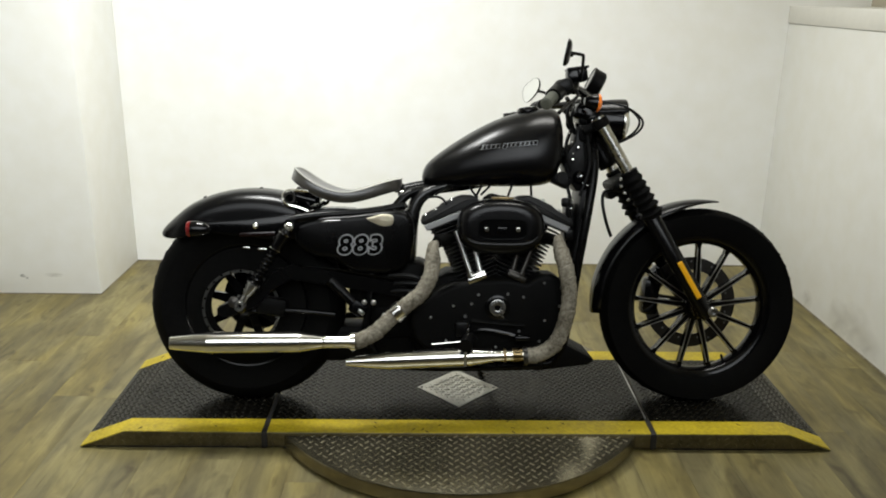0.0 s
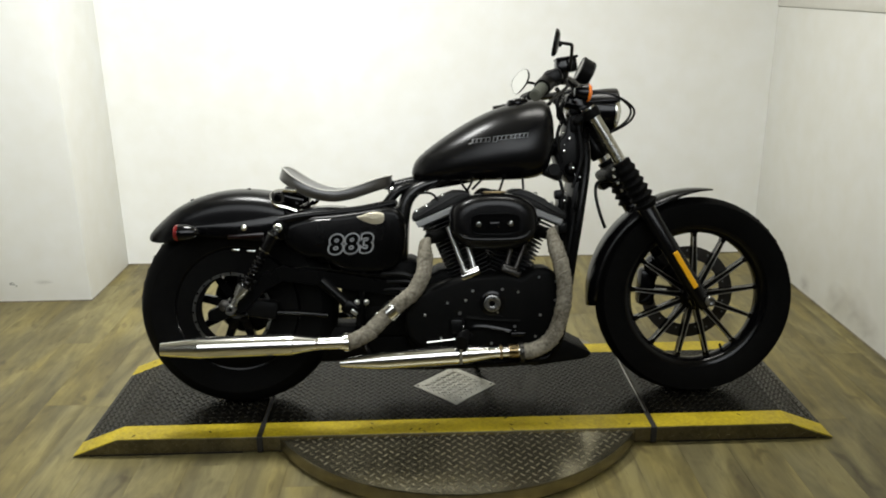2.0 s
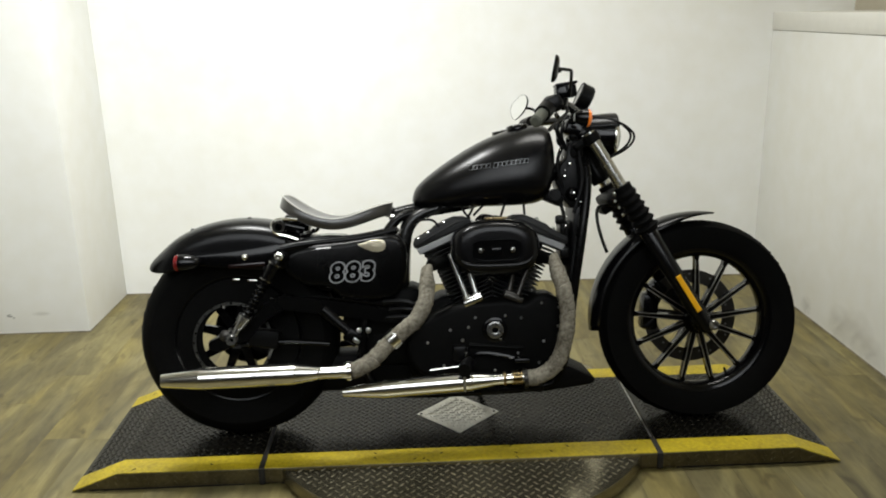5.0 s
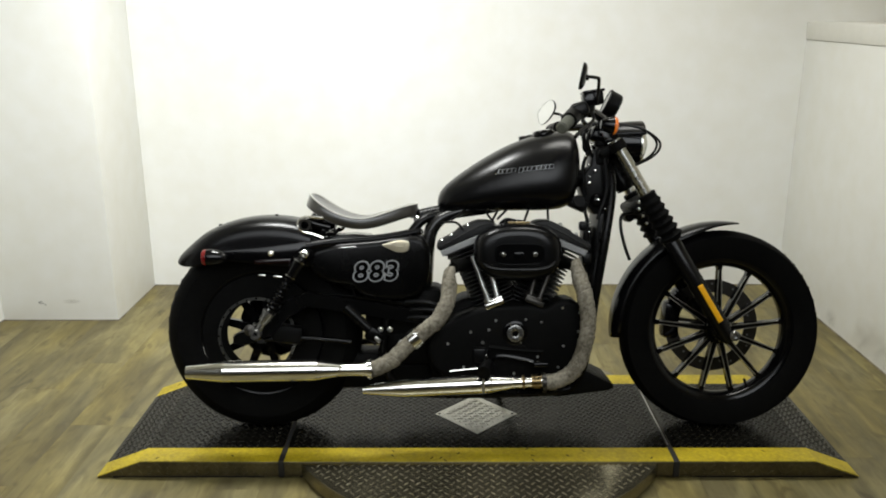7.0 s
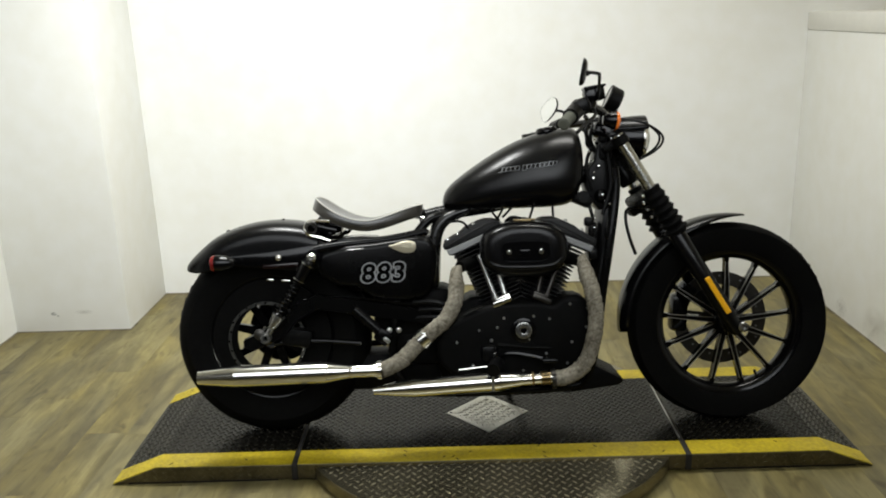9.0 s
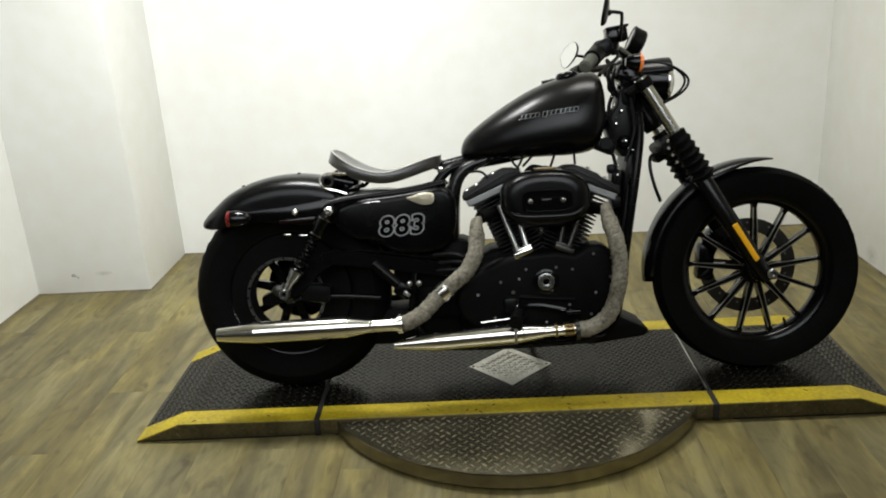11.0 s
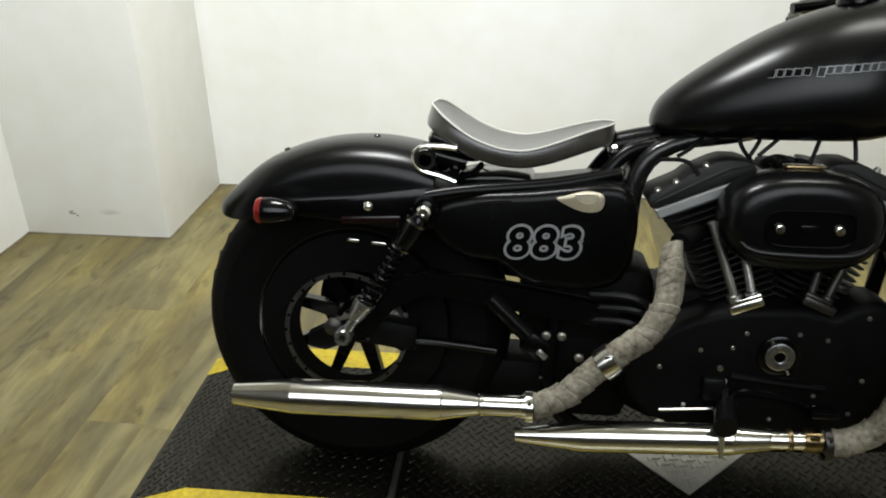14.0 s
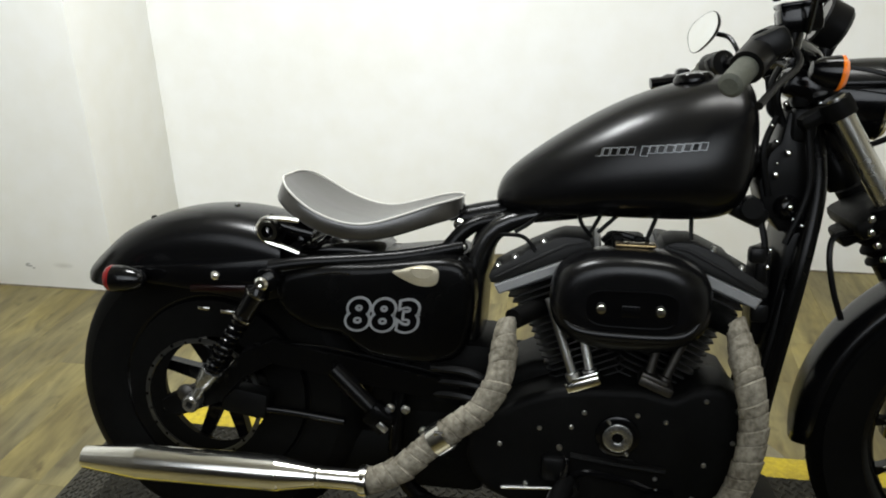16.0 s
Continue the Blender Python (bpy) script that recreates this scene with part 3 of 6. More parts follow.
# fuel tank
def tank():
    xs = [-0.184, -0.178, -0.165, -0.145, -0.115, -0.07, -0.02, 0.03, 0.08, 0.13, 0.18, 0.225, 0.250, 0.266, 0.274]
    topz = np.interp(xs, [-0.184, -0.178, -0.165, -0.132, -0.058, 0.016, 0.09, 0.163, 0.227, 0.252, 0.267, 0.274],
                     [0.760, 0.784, 0.803, 0.833, 0.884, 0.928, 0.960, 0.981, 0.989, 0.986, 0.968, 0.935])
    botz = np.interp(xs, [-0.184, -0.178, -0.165, -0.12, 0.2, 0.245, 0.262, 0.274], [0.748, 0.737, 0.730, 0.725, 0.727, 0.738, 0.768, 0.835])
    wid = np.interp(xs, [-0.184, -0.178, -0.165, -0.145, -0.07, 0.03, 0.13, 0.2, 0.250, 0.267, 0.274], [0.02, 0.04, 0.058, 0.074, 0.108, 0.135, 0.148, 0.146, 0.13, 0.11, 0.085])
    rings = []
    for x, zt, zb, hw in zip(xs, topz, botz, wid):
        ring = []
        for k in range(36):
            a = 2 * math.pi * k / 36
            c, s = math.cos(a), math.sin(a)
            e = 2.6 if s < 0 else 2.05
            px = math.copysign(abs(c) ** (2 / e), c) * hw
            pz = math.copysign(abs(s) ** (2 / e), s)
            mid = zb + (zt - zb) * 0.36
            z = mid + pz * ((zt - mid) if s > 0 else (mid - zb))
            ring.append((x, px, z))
        rings.append(ring)
    bm = bmesh.new()
    loft(bm, rings)
    return bpart("fuel_tank", bm, SATIN, "satin black teardrop fuel tank", angle=60)


fuel_tank = tank()
ob = fuel_tank
md = ob.modifiers.new("round", "SUBSURF")
md.levels = md.render_levels = 1
# the badge line on the tank flank as a row of plain silver bars lying on the paint
TOPX, TOPZ = [-0.058, 0.016, 0.09, 0.163, 0.227], [0.876, 0.922, 0.955, 0.978, 0.985]


def flank(x, z):
    zt, hw = np.interp(x, TOPX, TOPZ), np.interp(x, [-0.07, 0.03, 0.13, 0.2], [0.108, 0.135, 0.148, 0.146])
    zb = np.interp(x, [-0.12, 0.2], [0.725, 0.727])
    mid = zb + (zt - zb) * 0.36
    s = min(1, max(0, (z - mid) / (zt - mid))) ** (2.05 / 2)
    return -float(hw * (1 - s * s) ** (1 / 2.05))


x, k = -0.034, 0
while x < 0.176:
    wdt = (0.0135, 0.0125, 0.0130, 0.0115, 0.0125)[k % 5]
    z = 0.8585 + (x + 0.02) * 0.10
    tall = 0.0175 if k in (0, 7) else 0.0140
    for inset, proud, material, label in ((0.0, 0.0010, BADGEPRINT, "silver printed bar of the tank badge"), (0.0016, 0.0015, GLOSS, "")):
        bm = bmesh.new()
        lean = 0.22 * tall
        corners = ((x + lean + inset, z - inset), (x + lean + wdt - inset, z - inset), (x + wdt - inset, z - tall + inset), (x + inset, z - tall + inset))
        loft(bm, [[(a, flank(a, b) + d, b) for a, b in corners] for d in (0.004, -proud)])
        bpart("badge_bar", bm, material, label, fuel_tank)
    x += wdt + (0.0012 if k != 6 else 0.009)
    k += 1
bm = bmesh.new()
lathe(bm, [(0, 0), (0.036, 0), (0.036, 0.006), (0.030, 0.014), (0.012, 0.017), (0, 0.017)], axis((0.165, -0.01, 0.974), (-0.12, 0, 1)), 32)
bpart("filler_cap", bm, GLOSS, "black fuel filler cap", fuel_tank)

# rear fender
def fender_rear():
    xs = [-1.036, -1.026, -1.008, -0.98, -0.95, -0.92, -0.88, -0.82, -0.76, -0.70, -0.65, -0.61, -0.585]
    top = np.interp(xs, [-1.036, -1.026, -1.008, -0.95, -0.89, -0.81, -0.735, -0.67, -0.61, -0.585], [0.574, 0.588, 0.606, 0.656, 0.687, 0.709, 0.716, 0.711, 0.697, 0.684])
    low = np.interp(xs, [-1.036, -1.026, -1.00, -0.96, -0.90, -0.585], [0.560, 0.553, 0.547, 0.550, 0.566, 0.625])
    wid = np.interp(xs, [-1.036, -1.026, -1.00, -0.97, -0.92, -0.585], [0.046, 0.066, 0.088, 0.101, 0.109, 0.112])
    rings = []
    for x, t, l, h in zip(xs, top, low, wid):
        ring = []
        for k in range(25):
            s = k / 24 * 2 - 1
            a = abs(s)
            if a > 0.62:
                f = (a - 0.62) / 0.38
                y, z = h, (t - 0.065 * min(1, (t - l) / 0.07)) * (1 - f) + l * f
            else:
                g = a / 0.62 * math.pi / 2
                y, z = h * math.sin(g) ** 0.8, t - 0.065 * min(1, (t - l) / 0.07) * (1 - math.cos(g) ** 0.9)
            ring.append((x, math.copysign(y, s), z))
        rings.append(ring)
    bm = bmesh.new()
    loft(bm, rings, cap=False, closed=False)
    ob = bpart("rear_fender", bm, SATIN, "satin black bobbed rear fender", angle=60, weld=False)
    md = ob.modifiers.new("thick", "SOLIDIFY")
    md.thickness, md.offset = 0.004, -1
    md = ob.modifiers.new("round", "SUBSURF")
    md.levels = md.render_levels = 1
    return ob


rear_fender = fender_rear()
for fx, fz in ((-0.715, 0.7085), (-0.900, 0.6765)):
    bm = bmesh.new()
    lathe(bm, [(0, 0), (0.007, 0), (0.007, 0.004), (0.004, 0.007), (0, 0.007)], axis((fx, -0.01, fz), (-0.2, 0, 1)), 12)
    bpart("fender_bolt", bm, GLOSS, "", rear_fender)

# front fender
bm = bmesh.new()
rings = []
for k in range(30):
    a = radians(184 - 102.5 * k / 29)
    e = min(1, (k + 0.6) / 3, (29.4 - k) / 8.0)
    ring = []
    for j in range(13):
        s = j / 6 - 1
        y = 0.066 * (0.30 + 0.70 * e ** 0.6) * math.copysign(abs(s) ** 0.8, s)
        r = 0.361 - 0.026 * (e if k > 15 else 1) * abs(s) ** 3
        ring.append((FW + r * math.cos(a), y, AX + r * math.sin(a)))
    rings.append(ring)
loft(bm, rings, cap=False, closed=False)
ob = bpart("front_fender", bm, SATIN, "satin black front fender close to the tyre", angle=60, weld=False)
md = ob.modifiers.new("thick", "SOLIDIFY")
md.thickness, md.offset = 0.004, -1

# seat
def seat():
    """A scooped shell: stations of place, rim height and half width, with a dished top and a rounded side wall."""
    st = [(-0.603, 0.780, 0.020), (-0.601, 0.7805, 0.040), (-0.596, 0.779, 0.058), (-0.588, 0.775, 0.078), (-0.574, 0.765, 0.098), (-0.550, 0.748, 0.112), (-0.515, 0.727, 0.119),
          (-0.470, 0.7105, 0.119), (-0.428, 0.705, 0.114), (-0.390, 0.7105, 0.104), (-0.345, 0.724, 0.088), (-0.305, 0.737, 0.070), (-0.278, 0.744, 0.056), (-0.262, 0.747, 0.041), (-0.252, 0.748, 0.022), (-0.249, 0.748, 0.008)]
    pts = [V((x, 0, z)) for x, z, _ in st]
    rings, near, far = [], [], []
    last = len(st) - 1
    for i, (x, z, hw) in enumerate(st):
        d = (pts[min(i + 1, last)] - pts[max(i - 1, 0)]).normalized()
        up = V((-d.z, 0, d.x))
        if i < 5:
            up = up.lerp(V((0.35, 0, 0.94)), 1 - i / 5).normalized()
        end = min(1, i / 4 + 0.6, (last - i) / 3 + 0.35)
        th, dish = 0.037 * end, 0.008 * min(1, i / 4, (last - i) / 5)
        ring = [pts[i] + V((0, q * hw, 0)) - up * (dish * (1 - q * q)) for q in np.linspace(-0.97, 0.97, 13)]
        ring += [pts[i] + V((0, q * hw, 0)) - up * (th * f) for q, f in ((1.0, 0.04), (1.02, 0.22), (1.02, 0.6), (0.98, 0.92), (0.92, 1.0), (0.5, 1.02), (0, 1.03), (-0.5, 1.02), (-0.92, 1.0), (-0.98, 0.92), (-1.02, 0.6), (-1.02, 0.22), (-1.0, 0.04))]
        rings.append(ring)
        near.append(pts[i] + V((0, -hw * 1.005, 0)) + up * 0.0005)
        far.append(pts[i] + V((0, hw * 1.005, 0)) + up * 0.0005)
    bm = bmesh.new()
    loft(bm, rings)
    ob = bpart("seat", bm, LEATHER, "worn brown-black leather solo seat with a raised back", angle=60)
    md = ob.modifiers.new("round", "SUBSURF")
    md.levels = md.render_levels = 2
    bm = bmesh.new()
    tube(bm, far[::-1] + near, 0.0022, 8, 3)
    bpart("piping", bm, PIPING, "white piping round the seat edge", ob)
    return ob


the_seat = seat()


def pt(x, w, u):
    """A place on the machine: ahead, up, and out to its side (right is minus)."""
    return V((x, u, w))


# frame
bm = bmesh.new()
for s in (-1, 1):
    tube(bm, [pt(0.372, 0.90, s * 0.02), pt(0.378, 0.80, s * 0.065), pt(0.356, 0.66, s * 0.10), pt(0.322, 0.45, s * 0.105), pt(0.296, 0.27, s * 0.105), pt(0.26, 0.17, s * 0.105), pt(0.18, 0.145, s * 0.11), pt(-0.2, 0.14, s * 0.115), pt(-0.32, 0.17, s * 0.115), pt(-0.36, 0.26, s * 0.115)], 0.016, 10, 6)
    tube(bm, [pt(-0.36, 0.26, s * 0.115), pt(-0.345, 0.42, s * 0.11), pt(-0.31, 0.58, s * 0.085), pt(-0.24, 0.69, s * 0.06), pt(-0.17, 0.715, s * 0.04)], 0.015, 10, 6)
    low = 0.035 if s > 0 else 0.0
    tube(bm, [pt(-0.24, 0.662 - low, s * 0.07), pt(-0.36, 0.642 - low, s * 0.10), pt(-0.52, 0.630 - low, s * 0.125), pt(-0.60, 0.618 - low, s * 0.135)], 0.014, 10, 5)
tube(bm, [pt(0.35, 0.86, 0), pt(0.2, 0.80, 0), pt(0.0, 0.745, 0), pt(-0.17, 0.72, 0), pt(-0.26, 0.70, 0)], 0.026, 12, 5)
lathe(bm, [(0, -0.09), (0.032, -0.09), (0.036, -0.07), (0.03, -0.05), (0.03, 0.05), (0.036, 0.07), (0.032, 0.09), (0, 0.09)], axis((0.395, 0, 0.875), (-0.515, 0, 0.857)), 20)
bpart("frame", bm, GLOSS_SOFT, "gloss black tubular steel frame")

# rear duct behind the engine
bm = bmesh.new()
rings = []
for x, w, wx, d in ((0.02, 0.741, 0.008, 0.05), (-0.06, 0.736, 0.011, 0.06), (-0.12, 0.725, 0.018, 0.070), (-0.176, 0.706, 0.024, 0.078), (-0.206, 0.668, 0.025, 0.082), (-0.217, 0.62, 0.023, 0.084), (-0.219, 0.53, 0.022, 0.086), (-0.224, 0.45, 0.022, 0.088)):
    rings.append((x, w, wx, d))
path = [V((x, 0, w)) for x, w, _, _ in rings]
made = []
for i, (x, w, wx, d) in enumerate(rings):
    t = (path[min(i + 1, len(path) - 1)] - path[max(i - 1, 0)]).normalized()
    nrm = V((-t.z, 0, t.x))
    made.append([path[i] + nrm * (wx * math.copysign(abs(math.cos(a)) ** 0.6, math.cos(a))) + V((0, d * math.copysign(abs(math.sin(a)) ** 0.6, math.sin(a)), 0)) for a in (2 * math.pi * k / 16 for k in range(16))])
loft(bm, made)
ob = bpart("wiring_duct", bm, DUCT, "black moulded duct behind the engine", angle=60)
md = ob.modifiers.new("round", "SUBSURF")
md.levels = md.render_levels = 1

# side cover (oil tank) with its number and badge
bm = bmesh.new()
slab(bm, [(-0.590, 0.598), (-0.52, 0.626), (-0.40, 0.636), (-0.27, 0.652), (-0.225, 0.640), (-0.207, 0.60), (-0.210, 0.53), (-0.232, 0.468), (-0.29, 0.448), (-0.39, 0.452), (-0.432, 0.470), (-0.462, 0.493), (-0.52, 0.500), (-0.578, 0.535)], -0.142, 0.06, 0.020, 4, 3)
oil = bpart("side_cover", bm, GLOSS_SOFT, "black oil tank side cover", angle=50)
bm = bmesh.new()
tube(bm, [pt(-0.53, 0.606, -0.138), pt(-0.48, 0.615, -0.140), pt(-0.44, 0.617, -0.141)], 0.003, 6, 4)
bpart("cover_rib", bm, GLOSS, "", oil)


def lettering(name, text, size, offset, material, place, parent, deep=0.0006, label="", squeeze=1.0):
    cu = bpy.data.curves.new(name, "FONT")
    cu.body, cu.size, cu.offset, cu.extrude, cu.align_x, cu.align_y = text, size, offset, deep, "CENTER", "CENTER"
    cu.space_character = 1.02
    tmp = bpy.data.objects.new(name, cu)
    scene.collection.objects.link(tmp)
    me = bpy.data.meshes.new_from_object(tmp)
    bpy.data.objects.remove(tmp)
    me.transform(place @ Matrix.Diagonal((squeeze, 1, 1, 1)))
    me.materials.clear()
    me.materials.append(material)
    ob = new(name, me)
    ob.parent = parent
    ob["label"] = label
    return ob


NUM = Matrix.Translation((-0.376, -0.1432, 0.538)) @ Matrix.Rotation(radians(90), 4, "X") @ Matrix.Rotation(radians(1.5), 4, "Z") @ Matrix(((1, 0.16, 0, 0), (0, 1, 0, 0), (0, 0, 1, 0), (0, 0, 0, 1)))
for k, digit in enumerate("883"):
    D = NUM @ Matrix.Translation(((k - 1) * 0.0485, 0, 0.0002 * k))
    lettering("digit_outline", digit, 0.080, 0.0066, GREYPRINT, D, oil, 0.0004, "grey outlined digit %s" % digit, 1.08)
    lettering("digit", digit, 0.080, 0.0018, GLOSS, D @ Matrix.Translation((0, 0, 0.0010)), oil, 0.0004, "black digit %s" % digit, 1.08)
bm = bmesh.new()
slab(bm, [(-0.358, 0.624), (-0.323, 0.606), (-0.299, 0.601), (-0.278, 0.605), (-0.271, 0.619), (-0.275, 0.635), (-0.299, 0.640), (-0.323, 0.636), (-0.342, 0.630)], -0.1455, -0.125, 0.0015, 2, 3)
badge = bpart("cover_badge", bm, BADGE, "silver half-round badge", oil)
bm = bmesh.new()
slab(bm, [(-0.325, 0.634), (-0.307, 0.637), (-0.283, 0.635), (-0.284, 0.623), (-0.295, 0.616), (-0.311, 0.617), (-0.321, 0.625)], -0.1475, -0.140, 0.001, 1, 3)
bpart("badge_disc", bm, BADGE, "", badge)

# battery box, gearbox and dark inner parts
bm = bmesh.new()
box(bm, pt(-0.37, 0.55, 0.02), (0.26, 0.16, 0.16), 0.02)
bpart("battery_box", bm, WRINKLE, "black battery housing")
bm = bmesh.new()
box(bm, pt(-0.29, 0.40, 0.0), (0.26, 0.18, 0.16), 0.03)
bpart("gearbox", bm, WRINKLE, "black gearbox housing")
bm = bmesh.new()
box(bm, pt(-0.25, 0.30, 0.02), (0.24, 0.2, 0.16), 0.03)
bpart("gearbox_cover", bm, WRINKLE, "black gearbox cover")
bm = bmesh.new()
box(bm, pt(-0.515, 0.290, 0.03), (0.09, 0.10, 0.17), 0.03)
bpart("belt_pulley_cover", bm, WRINKLE, "black belt pulley cover")
bm = bmesh.new()
box(bm, pt(-0.36, 0.195, 0.03), (0.34, 0.14, 0.13), 0.03)
bpart("oil_filter_housing", bm, WRINKLE, "black housing under the gearbox")
bm = bmesh.new()
tube(bm, [pt(-0.44, 0.445, -0.13), pt(-0.47, 0.43, -0.135)], 0.006, 8)
tube(bm, [pt(-0.475, 0.425, -0.14), pt(-0.40, 0.355, -0.145)], 0.017, 10)
box(bm, pt(-0.385, 0.335, -0.14), (0.05, 0.04, 0.045), 0.008, (0, 40, 0))
bpart("rear_master_cylinder", bm, GLOSS_SOFT, "black rear brake master cylinder")
bm = bmesh.new()
box(bm, pt(-0.372, 0.327, -0.168), (0.022, 0.006, 0.012), 0.002, (0, 40, 0))
bpart("clip", bm, STEEL, "small bright steel clip")
for x, w in ((-0.365, 0.352), (-0.335, 0.352), (-0.30, 0.31)):
    bm = bmesh.new()
    lathe(bm, [(0, 0), (0.009, 0), (0.009, 0.006), (0.005, 0.010), (0, 0.010)], axis(pt(x, w, -0.13), (0, -1, 0)), 10)
    bpart("bolt", bm, STEEL)

# swingarm and belt
bm = bmesh.new()
tube(bm, [pt(-0.26, 0.40, -0.12), pt(-0.26, 0.40, 0.12)], 0.03, 14)
swingarm = bpart("swingarm", bm, GLOSS_SOFT, "black rear swingarm")
for s in (-1, 1):
    bm = bmesh.new()
    rings = []
    for x, w, h, u in ((-0.23, 0.392, 0.026, 0.125), (-0.45, 0.428, 0.027, 0.128), (-0.60, 0.450, 0.026, 0.13), (-0.66, 0.420, 0.03, 0.13), (-0.71, 0.365, 0.03, 0.13), (-0.80, 0.325, 0.028, 0.13), (-0.835, 0.32, 0.015, 0.13)):
        rings.append([pt(x, w + a, s * (u + b)) for a, b in ((h, -0.009), (h - 0.004, 0.012), (-h + 0.004, 0.012), (-h, -0.009))])
    loft(bm, rings)
    bpart("swingarm_beam", bm, GLOSS_SOFT, "", swingarm, 25)
# Gloss tube added to give the swingarm's top edge its line of highlight.
bm = bmesh.new()
tube(bm, [pt(-0.64, 0.46, -0.128), pt(-0.5, 0.465, -0.13), pt(-0.25, 0.425, -0.128)], 0.003, 6)
bpart("swingarm_highlight", bm, GLOSS, "thin gloss tube added for the highlight along the swingarm's top edge")
bm = bmesh.new()
tube(bm, [pt(-0.72, 0.26, 0.13), pt(-0.4, 0.26, 0.13), pt(-0.24, 0.28, 0.13)], 0.012, 6)
tube(bm, [pt(-0.72, 0.42, 0.13), pt(-0.24, 0.38, 0.13)], 0.012, 6)
slab(bm, [(-0.60, 0.24), (-0.60, 0.44), (-0.5, 0.46), (-0.475, 0.40), (-0.475, 0.24)], 0.14, 0.15, 0.003, 1)
bpart("drive_belt", bm, RUBBER, "black rubber drive belt")
bm = bmesh.new()
lathe(bm, [(0.02, -0.012), (0.108, -0.008), (0.114, -0.014), (0.116, 0.014), (0.108, 0.010), (0.02, 0.010)], Matrix.Translation((RW, 0.122, AX - 0.004)) @ Matrix.Rotation(radians(-90), 4, "X"), 48, closed=True)
bpart("drive_pulley", bm, WRINKLE, "black drive pulley on the far side of the wheel", rear_wheel)
bm = bmesh.new()
tube(bm, [pt(-0.74, 0.318, -0.115), pt(-0.60, 0.322, -0.12), pt(-0.46, 0.310, -0.12)], 0.009, 12)
stay = bpart("caliper_stay", bm, GLOSS, "gloss black brake stay rod")
bm = bmesh.new()
box(bm, pt(-0.665, 0.335, -0.11), (0.10, 0.05, 0.06), 0.015, (0, 8, 0))
bpart("rear_caliper", bm, WRINKLE, "black rear brake caliper", stay)
bm = bmesh.new()
lathe(bm, [(0, 0), (0.013, 0), (0.013, 0.01), (0.018, 0.012), (0.018, 0.018), (0.008, 0.024), (0, 0.024)], axis(pt(-0.782, 0.352, -0.128), (0, -1, 0)), 14)
bpart("axle_nut", bm, STEEL_DARK, "dull rear axle nut")

# inner mudguard seen above the rear wheel
bm = bmesh.new()
rings = []
for k in range(16):
    a = radians(40 + 85 * k / 15)
    rings.append([pt(-0.76 + r * math.cos(a), 0.325 + r * math.sin(a), u) for r, u in ((0.335, -0.095), (0.345, -0.06), (0.345, 0.06), (0.335, 0.095))])
loft(bm, rings, cap=False, closed=False)
ob = bpart("inner_mudguard", bm, PLASTIC, "black inner mudguard", weld=False)
md = ob.modifiers.new("thick", "SOLIDIFY")
md.thickness = 0.004

# fender struts, rear reflector and signals
for s in (-1, 1):
    bm = bmesh.new()
    slab(bm, [(-0.925, 0.592), (-0.90, 0.604), (-0.74, 0.616), (-0.60, 0.634), (-0.545, 0.632), (-0.535, 0.60), (-0.56, 0.565), (-0.62, 0.548), (-0.74, 0.562), (-0.90, 0.576)], s * 0.118, s * 0.136, 0.005, 2)
    strut = bpart("fender_strut", bm, GLOSS, "gloss black fender strut")
    bm = bmesh.new()
    lathe(bm, [(0, 0), (0.0095, 0), (0.0095, 0.003), (0.006, 0.007), (0, 0.008)], axis(pt(-0.71, 0.596, s * 0.135), (0, s, 0)), 14)
    bpart("strut_bolt", bm, CHROME, "chromed bolt head", strut)
    bm = bmesh.new()
    box(bm, pt(-0.705, 0.571, s * 0.138), (0.115, 0.005, 0.013), 0.002, (0, -3, 0))
    bpart("side_reflector", bm, DARKRED, "dark red side reflector", strut)
    bm = bmesh.new()
    lathe(bm, [(0, 0.004), (0.009, 0.006), (0.016, 0.013), (0.0215, 0.024), (0.0258, 0.040), (0.0272, 0.054), (0.0268, 0.066), (0.0262, 0.07), (0, 0.07)], axis(pt(-0.835, 0.587, s * 0.165), (-1, 0, 0.0)), 28)
    sig = bpart("rear_signal", bm, GLOSS, "black bullet rear turn signal")
    bm = bmesh.new()
    lathe(bm, [(0.0262, 0), (0.0262, 0.006), (0.023, 0.012), (0.012, 0.016), (0, 0.017)], axis(pt(-0.905, 0.587, s * 0.165), (-1, 0, 0.0)), 28)
    bpart("signal_lens", bm, RED, "red signal lens", sig)
    bm = bmesh.new()
    tube(bm, [pt(-0.868, 0.587, s * 0.165), pt(-0.868, 0.595, s * 0.12)], 0.009, 8)
    bpart("signal_stalk", bm, GLOSS, "", sig)

# Chrome bars added to imitate bright slivers of light under the fender.
for x, w, wide in ((-0.742, 0.526, 0.024), (-0.692, 0.5215, 0.030)):
    bm = bmesh.new()
    box(bm, pt(x, w, -0.125), (wide, 0.008, 0.006), 0.0015, (0, 4, 0))
    bpart("fender_sliver", bm, CHROME, "chrome bar added for a bright sliver of light under the fender")
